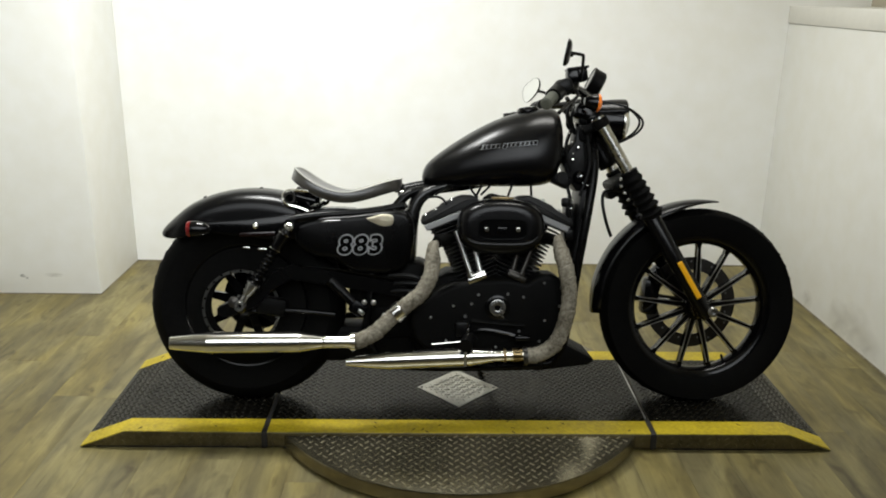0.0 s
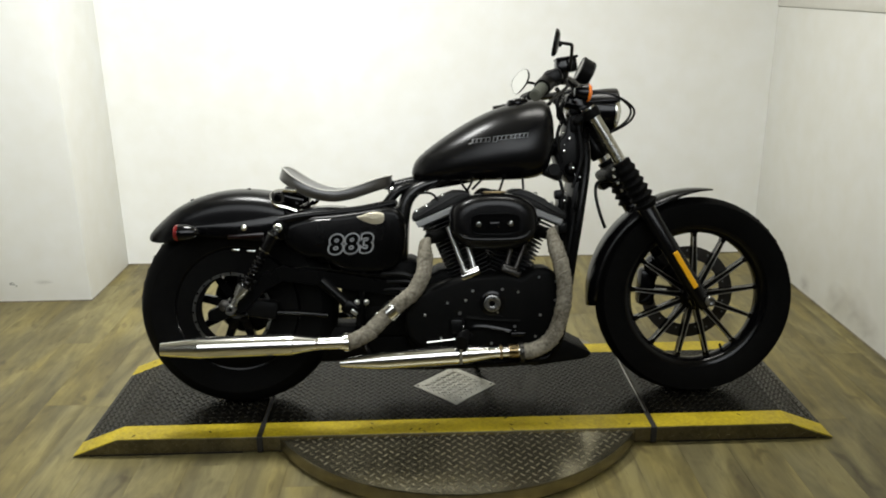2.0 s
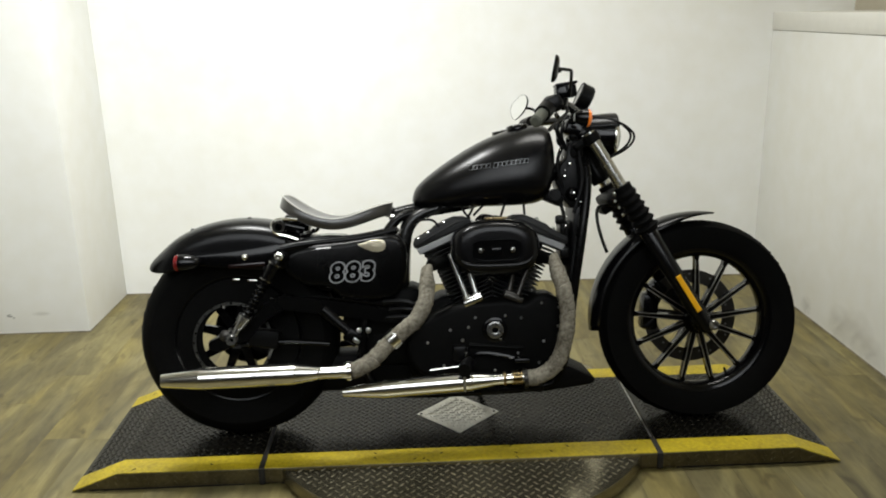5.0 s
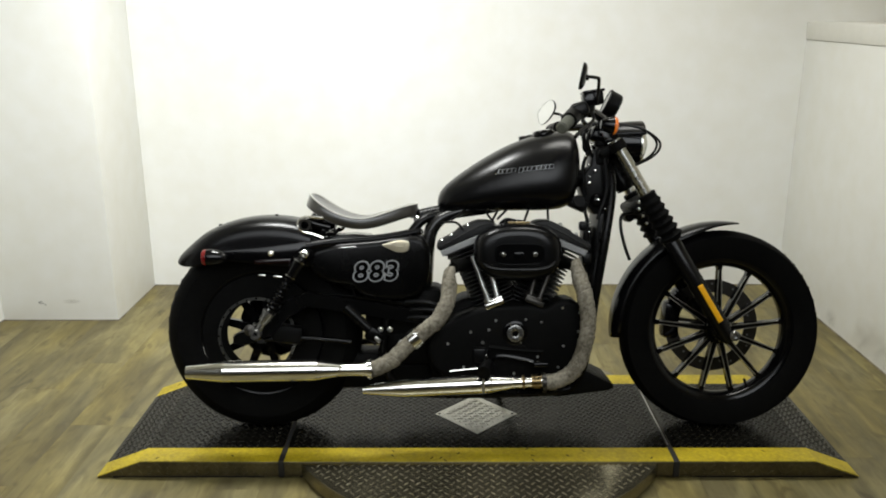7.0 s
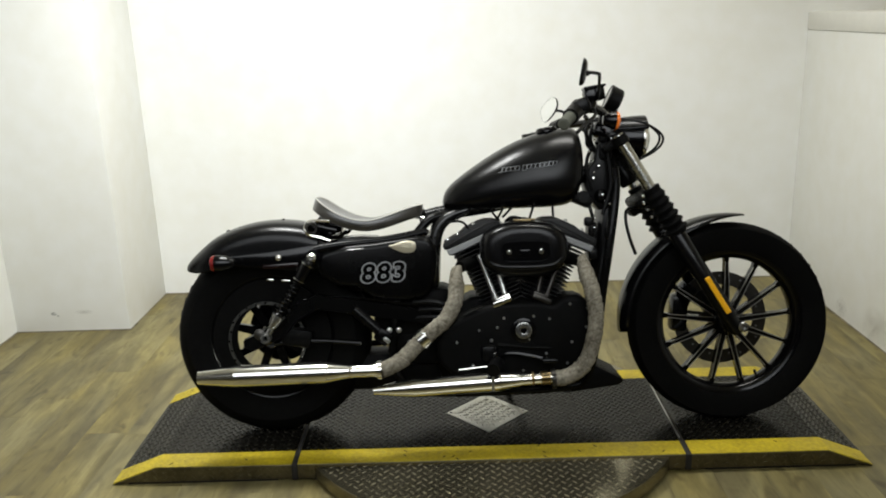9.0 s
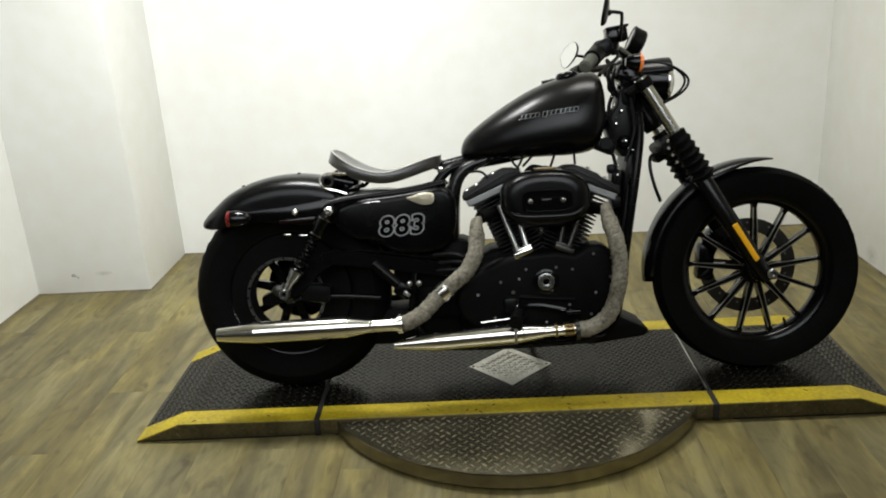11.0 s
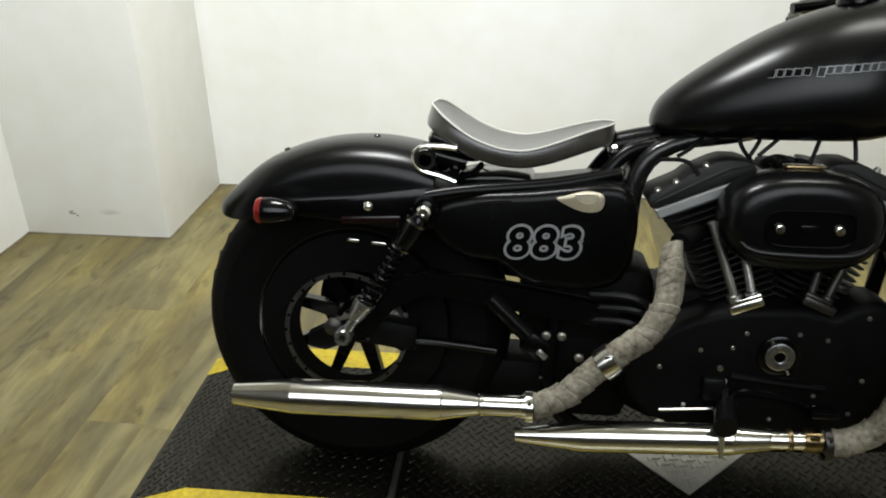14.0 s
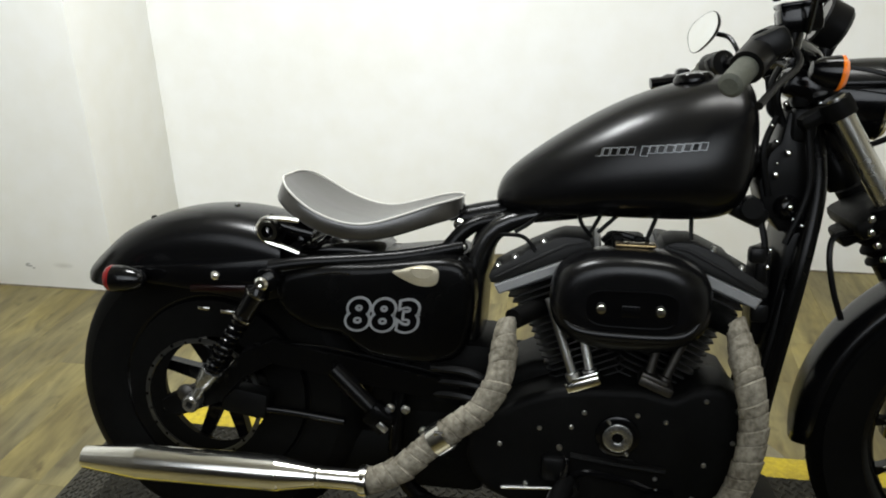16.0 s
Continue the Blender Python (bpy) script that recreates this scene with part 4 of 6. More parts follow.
# shocks
for s in (-1, 1):
    a, b = pt(-0.755, 0.345, s * 0.17), pt(-0.598, 0.598, s * 0.17)
    d = (b - a).normalized()
    bm = bmesh.new()
    lathe(bm, [(0, 0.0), (0.010, 0.0), (0.010, 0.198), (0.017, 0.203), (0.0195, 0.212), (0.0205, 0.262), (0.015, 0.268), (0.012, 0.285), (0, 0.285)], axis(a + d * 0.01, d), 20)
    sh = bpart("shock_absorber", bm, GLOSS, "black rear shock absorber with coil spring")
    bm = bmesh.new()
    turns, n = 9, 9 * 14
    e1 = d.cross(V((0, 1, 0))).normalized()
    e2 = d.cross(e1)
    tube(bm, [a + d * (0.085 + 0.13 * k / n) + 0.0150 * (math.cos(2 * math.pi * k * turns / n) * e1 + math.sin(2 * math.pi * k * turns / n) * e2) for k in range(n + 1)], 0.0036, 8, 1)
    bpart("spring", bm, GLOSS, "gloss black coil spring", sh)
    bm = bmesh.new()
    for lift in (0.206, 0.262):
        lathe(bm, [(0.0205, -0.0025), (0.0228, -0.002), (0.0228, 0.002), (0.0205, 0.0025)], axis(a + d * (lift + 0.01), d), 20, closed=True)
    bpart("shock_collar", bm, CHROME_DARK, "thin bright collar", sh)
    bm = bmesh.new()
    lathe(bm, [(0.0, 0.040), (0.013, 0.040), (0.016, 0.046), (0.021, 0.080), (0.021, 0.084), (0.015, 0.086), (0, 0.086)], axis(a, d), 20)
    bpart("spring_cup", bm, TIMER, "dull bright lower spring cup", sh)
    bm = bmesh.new()
    tube(bm, [a + d * 0.01, a + d * 0.042], 0.011, 12)
    for q in (a,):
        lathe(bm, [(0.007, -0.02), (0.015, -0.02), (0.0175, -0.01), (0.0175, 0.010), (0.014, 0.015), (0.007, 0.015)], axis(q, (0, s, 0)), 20, closed=True)
    bpart("shock_eye", bm, TIMER, "bright lower shock eye", sh)
    bm = bmesh.new()
    lathe(bm, [(0, -0.02), (0.012, -0.02), (0.0135, 0.005), (0.0135, 0.013), (0.009, 0.018), (0.004, 0.018), (0.004, 0.013), (0, 0.013)], axis(b, (0, s, 0)), 20)
    bpart("shock_bolt", bm, CHROME, "chromed upper shock bolt", sh)
    bm = bmesh.new()
    lathe(bm, [(0, -0.01), (0.022, -0.01), (0.024, 0.0), (0.022, 0.01), (0, 0.01)], axis(b - V((0, s * 0.016, 0)), (0, s, 0)), 20)
    bpart("shock_mount", bm, GLOSS, "", sh)

# seat springs and hinge
for s in (-1, 1):
    bm = bmesh.new()
    tube(bm, [pt(-0.545, 0.708, s * 0.118), pt(-0.575, 0.711, s * 0.121), pt(-0.610, 0.709, s * 0.122), pt(-0.625, 0.690, s * 0.122), pt(-0.610, 0.667, s * 0.122), pt(-0.575, 0.656, s * 0.121), pt(-0.546, 0.645, s * 0.118)], 0.0055, 8, 5)
    bpart("seat_spring_clip", bm, CHROME, "chromed loop of the seat spring", the_seat)
    bm = bmesh.new()
    lathe(bm, [(0.012, -0.012), (0.019, -0.012), (0.020, 0.0), (0.019, 0.012), (0.012, 0.012)], axis(pt(-0.602, 0.687, s * 0.122), (0, s, 0)), 20, closed=True)
    bpart("seat_spring_ring", bm, CHROME_DARK, "dull chromed ring of the seat spring", the_seat)
for s in (-1, 1):
    bm = bmesh.new()
    tube(bm, [pt(-0.615, 0.70, s * 0.09), pt(-0.57, 0.685, s * 0.085), pt(-0.53, 0.675, s * 0.08)], 0.016, 10)
    tube(bm, [pt(-0.56, 0.70, s * 0.08), pt(-0.55, 0.66, s * 0.09)], 0.009, 8)
    tube(bm, [pt(-0.50, 0.672, s * 0.07), pt(-0.52, 0.655, s * 0.09), pt(-0.56, 0.655, s * 0.09)], 0.006, 8)
    tube(bm, [pt(-0.55, 0.655, s * 0.12), pt(-0.55, 0.655, 0)], 0.012, 10)
    bpart("seat_spring", bm, GLOSS, "black seat spring", the_seat)
bm = bmesh.new()
tube(bm, [pt(-0.27, 0.738, 0), pt(-0.25, 0.715, 0.0), pt(-0.24, 0.70, 0)], 0.014, 10)
box(bm, pt(-0.265, 0.72, 0), (0.03, 0.06, 0.03), 0.006, (0, -30, 0))
bpart("seat_hinge", bm, GLOSS, "black front seat hinge", the_seat)
bm = bmesh.new()
slab(bm, [(-0.57, 0.636), (-0.52, 0.648), (-0.46, 0.650), (-0.41, 0.646), (-0.40, 0.636), (-0.46, 0.630), (-0.52, 0.626)], -0.075, 0.075, 0.004, 2)
bpart("seat_pan", bm, GLOSS, "gloss black pan under the seat", the_seat)
for x, w, u, r in ((-0.251, 0.700, -0.045, 0.0115), (-0.238, 0.662, -0.075, 0.009), (-0.234, 0.684, -0.06, 0.007)):
    bm = bmesh.new()
    lathe(bm, [(0, 0), (r, 0), (r, 0.005), (r * 0.6, 0.010), (0, 0.010)], axis(pt(x, w, u + 0.008), (0, -1, 0)), 12)
    bpart("bolt", bm, CHROME, "chromed bolt head")

# ---- engine ----
CRANK = pt(0.062, 0.30, 0)
bm = bmesh.new()
slab(bm, [(-0.20, 0.235), (-0.212, 0.31), (-0.16, 0.375), (-0.08, 0.415), (-0.02, 0.430), (0.10, 0.438), (0.155, 0.425), (0.185, 0.445), (0.235, 0.452), (0.275, 0.425), (0.292, 0.38), (0.285, 0.31), (0.262, 0.24), (0.20, 0.195), (0.05, 0.178), (-0.12, 0.186)], -0.155, -0.03, 0.018, 4, 2)
cam_cover = bpart("cam_cover", bm, WRINKLE, "black engine side cover", angle=50)
bm = bmesh.new()
slab(bm, [(-0.22, 0.22), (-0.23, 0.34), (-0.1, 0.44), (0.2, 0.44), (0.29, 0.38), (0.28, 0.24), (0.18, 0.15), (-0.15, 0.15)], -0.06, 0.13, 0.02, 3, 2)
bpart("crankcase", bm, WRINKLE, "black crankcase")
bm = bmesh.new()
lathe(bm, [(0, 0), (0.041, 0), (0.039, 0.008), (0.032, 0.011), (0.0285, 0.011)], axis(pt(0.063, 0.345, -0.152), (0, -1, 0)), 40)
lathe(bm, [(0.0, 0.0), (0.009, 0.0), (0.008, 0.0145), (0, 0.015)], axis(pt(0.063, 0.345, -0.152), (0, -1, 0)), 20)
tc = bpart("timer_cover", bm, GLOSS, "round black timer cover", cam_cover)
bm = bmesh.new()
lathe(bm, [(0.010, 0.010), (0.0265, 0.010), (0.0265, 0.0135), (0.024, 0.0145), (0.012, 0.0145), (0.010, 0.0135)], axis(pt(0.063, 0.345, -0.152), (0, -1, 0)), 40, closed=True)
for a in (60, 240):
    tube(bm, [pt(0.063 + 0.029 * math.cos(radians(a + 60)), 0.345 + 0.029 * math.sin(radians(a + 60)), -0.163), pt(0.063 + 0.038 * math.cos(radians(a + 60)), 0.345 + 0.038 * math.sin(radians(a + 60)), -0.162)], 0.003, 6)
bpart("timer_ring", bm, TIMER, "turned steel ring", tc)
for x, w in ((-0.078, 0.348), (-0.020, 0.355), (0.002, 0.385), (0.096, 0.388), (0.146, 0.379), (0.028, 0.345), (0.092, 0.345), (0.134, 0.268), (0.216, 0.303), (0.262, 0.35), (0.266, 0.41), (0.212, 0.425), (-0.15, 0.31), (-0.02, 0.26), (0.20, 0.235), (-0.10, 0.235), (0.06, 0.215)):
    bm = bmesh.new()
    lathe(bm, [(0, 0), (0.0047, 0), (0.0047, 0.0025), (0.0035, 0.0045), (0, 0.0048)], axis(pt(x, w, -0.153), (0, -1, 0)), 10)
    bpart("cover_screw", bm, STEEL, "", cam_cover)
bm = bmesh.new()
box(bm, pt(0.08, 0.30, -0.157), (0.03, 0.008, 0.012), 0.003)
tube(bm, [pt(-0.02, 0.30, -0.158), pt(0.06, 0.292, -0.16), (0.15, -0.158, 0.285)], 0.007, 8)
bpart("cover_boss", bm, WRINKLE, "", cam_cover)


def cylinder(sign):
    """One finned cylinder with its head and rocker box."""
    ang = radians(22.8 * sign)
    ax_ = V((math.sin(ang), 0, math.cos(ang)))
    M = axis(CRANK, ax_)
    # local frame: x across the fins along the machine, y to the side, z along the bore
    R = Matrix.Translation(CRANK) @ Matrix.Rotation(ang, 4, "Y")
    bm = bmesh.new()
    lathe(bm, [(0, 0.09), (0.052, 0.09), (0.052, 0.35), (0, 0.35)], R, 24)
    cyl = bpart("cylinder", bm, POWDER, "black finned engine cylinder")
    for k in range(17):
        z = 0.132 + k * 0.0132
        head = k > 11
        w = 0.074 if not head else 0.080 + 0.0035 * (k - 12)
        bm = bmesh.new()
        slab(bm, [(-w, -0.07), (-w * 0.8, -0.092), (w * 0.8, -0.092), (w, -0.07), (w, 0.07), (w * 0.8, 0.092), (-w * 0.8, 0.092), (-w, 0.07)], 0, 0.0042, 0.0012, 1,
             m=R @ Matrix(((1, 0, 0, 0), (0, 0, 1, 0), (0, 1, 0, z), (0, 0, 0, 1))))
        bpart("cooling_fin", bm, POWDER, "", cyl)
    # rocker box, stepped towards the outer end
    o = 1 if sign < 0 else -1
    bm = bmesh.new()
    cover = [(-0.098, 0.3695), (-0.107, 0.374), (-0.107, 0.386), (-0.098, 0.395), (-0.070, 0.3995), (-0.036, 0.403), (-0.022, 0.409), (0.030, 0.4115),
             (0.050, 0.410), (0.078, 0.398), (0.092, 0.386), (0.093, 0.3695)]
    slab(bm, [(o * x, z) for x, z in cover], -0.100, 0.015, 0.006, 2, m=R)
    slab(bm, [(o * x, 0.3695 + 0.4 * (z - 0.3695)) for x, z in cover], 0.01, 0.10, 0.004, 2, m=R)
    bpart("rocker_box", bm, POWDER, "textured black rocker box", cyl)
    bm = bmesh.new()
    slab(bm, [(o * x, z) for x, z in ((-0.096, 0.379), (-0.094, 0.384), (-0.060, 0.387), (-0.020, 0.392), (0.052, 0.397), (0.086, 0.388), (0.086, 0.384), (0.05, 0.391), (-0.02, 0.386), (-0.06, 0.381))], -0.1035, -0.096, 0.0022, 2, m=R)
    bpart("rocker_rib", bm, POWDER, "", cyl)
    bm = bmesh.new()
    slab(bm, [(-0.100, 0.349), (0.100, 0.349), (0.102, 0.369), (-0.102, 0.369)], -0.103, 0.10, 0.003, 1, m=R)
    bpart("rocker_stripe", bm, GREY, "silver grey band under the rocker box", cyl)
    for x, y, z in ((-0.084, -0.086, 0.395), (-0.048, -0.090, 0.399), (0.012, -0.090, 0.409)):
        bm = bmesh.new()
        lathe(bm, [(0, 0), (0.007, 0), (0.007, 0.004), (0.005, 0.006), (0.005, 0.009), (0, 0.010)], axis(R @ V((o * x, y, z)), ax_), 10)
        bpart("rocker_bolt", bm, STEEL, "", cyl)
    return cyl


cylinder(-1)
cylinder(1)
# pushrod tubes with their blocks
for (x0, w0), (x1, w1), bright in (((-0.020, 0.440), (-0.066, 0.570), 1), ((0.010, 0.448), (-0.010, 0.53), 1), ((0.110, 0.450), (0.132, 0.54), 0), ((0.138, 0.445), (0.178, 0.545), 0)):
    bm = bmesh.new()
    a, b = pt(x0, w0, -0.135), pt(x1, w1, -0.118)
    tube(bm, [a, b + (b - a) * 0.12], 0.0085, 12)
    lathe(bm, [(0, 0), (0.0135, 0), (0.0135, 0.012), (0.011, 0.014), (0, 0.014)], axis(a, b - a), 14)
    bpart("pushrod_tube", bm, STEEL if bright else STEEL_DARK, "polished pushrod tube" if bright else "dull dark pushrod tube")
for x, w, tilt, mt in ((-0.003, 0.437, -22, CHROME), (0.124, 0.443, 22, STEEL_DARK)):
    bm = bmesh.new()
    box(bm, pt(x, w, -0.135), (0.064, 0.04, 0.018), 0.005, (0, tilt, 0))
    box(bm, pt(x + 0.003 * (1 if tilt < 0 else -1), w + 0.012, -0.135), (0.05, 0.035, 0.012), 0.004, (0, tilt, 0))
    bpart("tappet_block", bm, mt, "chromed tappet block" if mt is CHROME else "dark tappet block")

# air cleaner
def oval(cx, cz, a, b, n=2.7, k=40):
    out = []
    for i in range(k):
        t = 2 * math.pi * i / k
        c, s = math.cos(t), math.sin(t)
        out.append((cx + math.copysign(abs(c) ** (2 / n), c) * a, cz + math.copysign(abs(s) ** (2 / n), s) * b))
    return out


AC = (0.069, 0.603)
bm = bmesh.new()
rings = []
for f, y in ((0.80, -0.105), (0.97, -0.110), (1.0, -0.122), (1.0, -0.155), (0.985, -0.175), (0.94, -0.192), (0.86, -0.203), (0.74, -0.209), (0.60, -0.210)):
    rings.append([(x, y, z) for x, z in oval(AC[0], AC[1], 0.139 * f, 0.089 * (f if y > -0.17 else f * 1.0), 2.5)])
loft(bm, rings)
air = bpart("air_cleaner", bm, SATIN, "black oval air cleaner cover", angle=60)
ob = air
bm = bmesh.new()
o = oval(AC[0] + 0.002, AC[1] - 0.003, 0.072, 0.030, 4.5, 36)
loft(bm, [[(x, -0.2095, z) for x, z in oval(AC[0] + 0.002, AC[1] - 0.003, 0.076, 0.034, 4.5, 36)], [(x, -0.2150, z) for x, z in oval(AC[0] + 0.002, AC[1] - 0.003, 0.0745, 0.0325, 4.5, 36)], [(x, -0.2150, z) for x, z in oval(AC[0] + 0.002, AC[1] - 0.003, 0.0725, 0.0305, 4.5, 36)], [(x, -0.2102, z) for x, z in oval(AC[0] + 0.002, AC[1] - 0.003, 0.072, 0.030, 4.5, 36)]])
bpart("air_cleaner_insert", bm, GLOSS, "recessed gloss black insert", air)
bm = bmesh.new()
tube(bm, [(AC[0] - 0.115, -0.196, AC[1] - 0.020), (AC[0] - 0.095, -0.204, AC[1] - 0.042), (AC[0] - 0.05, -0.206, AC[1] - 0.050), (AC[0] + 0.06, -0.206, AC[1] - 0.050), (AC[0] + 0.10, -0.203, AC[1] - 0.038), (AC[0] + 0.118, -0.196, AC[1] - 0.010)], [0.003, 0.009, 0.011, 0.011, 0.009, 0.003], 10, 5)
bpart("air_cleaner_ridge", bm, SATIN, "", air)
for x in (0.020, 0.118):
    bm = bmesh.new()
    lathe(bm, [(0, 0), (0.0100, 0), (0.0100, 0.004), (0.007, 0.008), (0, 0.009)], axis(pt(x, 0.600, -0.211), (0, -1, 0)), 16)
    bpart("air_cleaner_screw", bm, CHROME, "chromed screw", air)
bm = bmesh.new()
box(bm, pt(0.069, 0.597, -0.2115), (0.03, 0.003, 0.02), 0.001)
bpart("air_cleaner_plate", bm, GLOSS, "", air)
bm = bmesh.new()
box(bm, pt(0.06, 0.62, -0.06), (0.12, 0.1, 0.1), 0.02)
box(bm, pt(0.062, 0.668, -0.02), (0.075, 0.12, 0.04), 0.012)
box(bm, pt(0.045, 0.692, -0.075), (0.02, 0.03, 0.022), 0.005)
box(bm, pt(0.088, 0.690, -0.07), (0.028, 0.02, 0.016), 0.004, (0, 12, 0))
bpart("intake", bm, WRINKLE, "black intake between the cylinders")

bm = bmesh.new()
box(bm, pt(0.075, 0.6945, -0.125), (0.07, 0.03, 0.005), 0.0015)
bpart("warning_strip", bm, BRASS, "dull yellow strip on top of the air cleaner", air)
bm = bmesh.new()
tube(bm, [pt(0.02, 0.684, -0.05), pt(0.04, 0.699, -0.06), pt(0.07, 0.694, -0.06), pt(0.10, 0.684, -0.06)], 0.006, 8, 5)
bpart("throttle_linkage", bm, PLASTIC, "black throttle linkage above the intake")
# cables between the tank and the engine
for pts in (((-0.03, 0.745, -0.05), (-0.02, 0.715, -0.06), (0.0, 0.69, -0.06)), ((0.02, 0.745, -0.05), (0.005, 0.715, -0.055), (-0.01, 0.69, -0.06)), ((0.055, 0.745, -0.06), (0.03, 0.72, -0.06), (0.01, 0.70, -0.06)),
            ((0.115, 0.745, -0.07), (0.105, 0.72, -0.08), (0.095, 0.695, -0.09)), ((0.172, 0.742, -0.07), (0.171, 0.72, -0.085), (0.172, 0.70, -0.09)), ((-0.09, 0.735, -0.06), (-0.115, 0.715, -0.08), (-0.14, 0.70, -0.09)),
            ((-0.175, 0.69, -0.07), (-0.125, 0.692, -0.09), (-0.10, 0.668, -0.10))):
    bm = bmesh.new()
    tube(bm, [pt(x, w, u) for x, w, u in pts], 0.004, 7, 6)
    bpart("cable", bm, PLASTIC, "black rubber cable")

# ---- exhaust ----
def wrapped(name, pts, r):
    path = smooth_path([pt(*p) for p in pts], 10)
    bm = bmesh.new()
    length = sum((b - a).length for a, b in zip(path, path[1:]))
    # resample evenly so that each turn of the wrap has a lap step
    turns = int(length / 0.026)
    n = turns * 6
    dist, acc = [0.0], 0.0
    for a, b in zip(path, path[1:]):
        acc += (b - a).length
        dist.append(acc)
    even, radii = [], []
    rnd = random.Random(7)
    steps = [0.0030 * (0.4 + rnd.random()) for _ in range(turns + 1)]
    jog = [0.0] + [rnd.uniform(-0.22, 0.22) for _ in range(turns - 1)] + [0.0, 0.0]
    for k in range(n + 1):
        f = (0.0, 0.22, 0.44, 0.66, 0.86, 0.96)[k % 6]
        s = min(acc, acc * (k // 6 + f * 0.995 + jog[k // 6] * (1 - f) + jog[k // 6 + 1] * f) / turns)
        even.append(V([np.interp(s, dist, [p[c] for p in path]) for c in range(3)]))
        radii.append((r - 0.001) * min(1.0, 0.68 + s / 0.16) + steps[k // 6] * (1 - f) - (0.0012 if k % 6 == 5 else 0))
    d = (even[1] - even[0]).normalized()
    side = d.orthogonal().normalized()
    rings = []
    for i, p in enumerate(even):
        q = (even[min(i + 1, n)] - even[max(i - 1, 0)]).normalized()
        side = (side - q * side.dot(q)).normalized()
        up = q.cross(side)
        ring = []
        for j in range(18):
            a = 2 * math.pi * j / 18
            tiltp = q * (0.009 * math.sin(a))
            ring.append(p + tiltp + radii[i] * (math.cos(a) * side + math.sin(a) * up))
        rings.append(ring)
    loft(bm, rings)
    return bpart(name, bm, WRAP, "exhaust pipe bound in grey-brown heat wrap", angle=50)


pipe_a = wrapped("exhaust_pipe", [(-0.143, 0.545, -0.145), (-0.147, 0.525, -0.156), (-0.147, 0.50, -0.166), (-0.147, 0.48, -0.175), (-0.154, 0.445, -0.190), (-0.183, 0.394, -0.20), (-0.235, 0.352, -0.205), (-0.282, 0.312, -0.212), (-0.325, 0.272, -0.218), (-0.375, 0.247, -0.222), (-0.392, 0.244, -0.224)], 0.0248)
pipe_b = wrapped("exhaust_pipe", [(0.250, 0.568, -0.145), (0.255, 0.548, -0.155), (0.260, 0.528, -0.165), (0.272, 0.485, -0.19), (0.285, 0.415, -0.195), (0.283, 0.35, -0.198), (0.264, 0.275, -0.2), (0.235, 0.228, -0.2), (0.19, 0.203, -0.202), (0.145, 0.197, -0.203)], 0.0248)
for a, b in (((-0.08, 0.56, -0.07), (-0.133, 0.552, -0.15)), ((0.20, 0.565, -0.07), (0.252, 0.560, -0.15))):
    bm = bmesh.new()
    tube(bm, [pt(*a), pt(*b)], 0.019, 12)
    bpart("exhaust_port", bm, WRINKLE, "black exhaust port flange")
MA = [(-0.385, 0.2445), (-0.960, 0.2350)]


def muffler(name, a, b, u, prof, label):
    p, q = pt(a[0], a[1], u), pt(b[0], b[1], u)
    bm = bmesh.new()
    lathe(bm, prof, axis(p, q - p), 88, closed=True)
    return bpart(name, bm, CHROME, label, angle=5)


L1 = 0.575
muffler("muffler", MA[0], MA[1], -0.224, [(0.0215, 0.0), (0.0215, 0.022), (0.0200, 0.0235), (0.0200, 0.090), (0.0218, 0.091), (0.0222, 0.094), (0.0215, 0.098), (0.0195, 0.100), (0.0205, 0.102), (0.0320, 0.168), (0.0335, 0.171), (0.0340, 0.176), (0.0340, 0.458), (0.0215, L1), (0.0185, L1), (0.0175, L1 - 0.04), (0.012, L1 - 0.12), (0.012, 0.02)], "polished chrome tapered muffler")
mb = muffler("muffler", (0.145, 0.2015), (-0.417, 0.1735), -0.203, [(0.0185, 0.0), (0.0190, 0.095), (0.0205, 0.097), (0.0285, 0.160), (0.0295, 0.163), (0.0298, 0.168), (0.0298, 0.436), (0.0125, 0.562), (0.0105, 0.562), (0.010, 0.52), (0.008, 0.45), (0.008, 0.02)], "polished chrome tapered muffler")


def clamp(p, d, r, wide, parent, material, name="clamp", label=""):
    bm = bmesh.new()
    lathe(bm, [(r, -wide / 2), (r + 0.0025, -wide / 2), (r + 0.003, 0), (r + 0.0025, wide / 2), (r, wide / 2)], axis(p, d), 28, closed=True)
    box(bm, V(p) + V((0, -r * 0.8, r * 0.62)), (wide * 0.6, 0.010, 0.009), 0.002)
    return bpart(name, bm, material, label, parent)


clamp(pt(-0.392, 0.2445, -0.224), (1, 0, 0.02), 0.0262, 0.013, pipe_a, CHROME, label="bright steel hose clamp")
clamp(pt(-0.252, 0.338, -0.208), (0.8, 0, 0.66), 0.0285, 0.03, pipe_a, CHROME, label="bright steel hose clamp")
clamp(pt(0.150, 0.1975, -0.203), (1, 0, 0.05), 0.0285, 0.012, pipe_b, STEEL_DARK, label="dull steel hose clamp")
clamp(pt(0.085, 0.1990, -0.203), (1, 0, 0.05), 0.0195, 0.008, mb, BRASS, label="heat-tinted clamp")
clamp(pt(0.125, 0.2010, -0.203), (1, 0, 0.05), 0.0195, 0.03, mb, BRASS, label="heat-tinted sleeve")
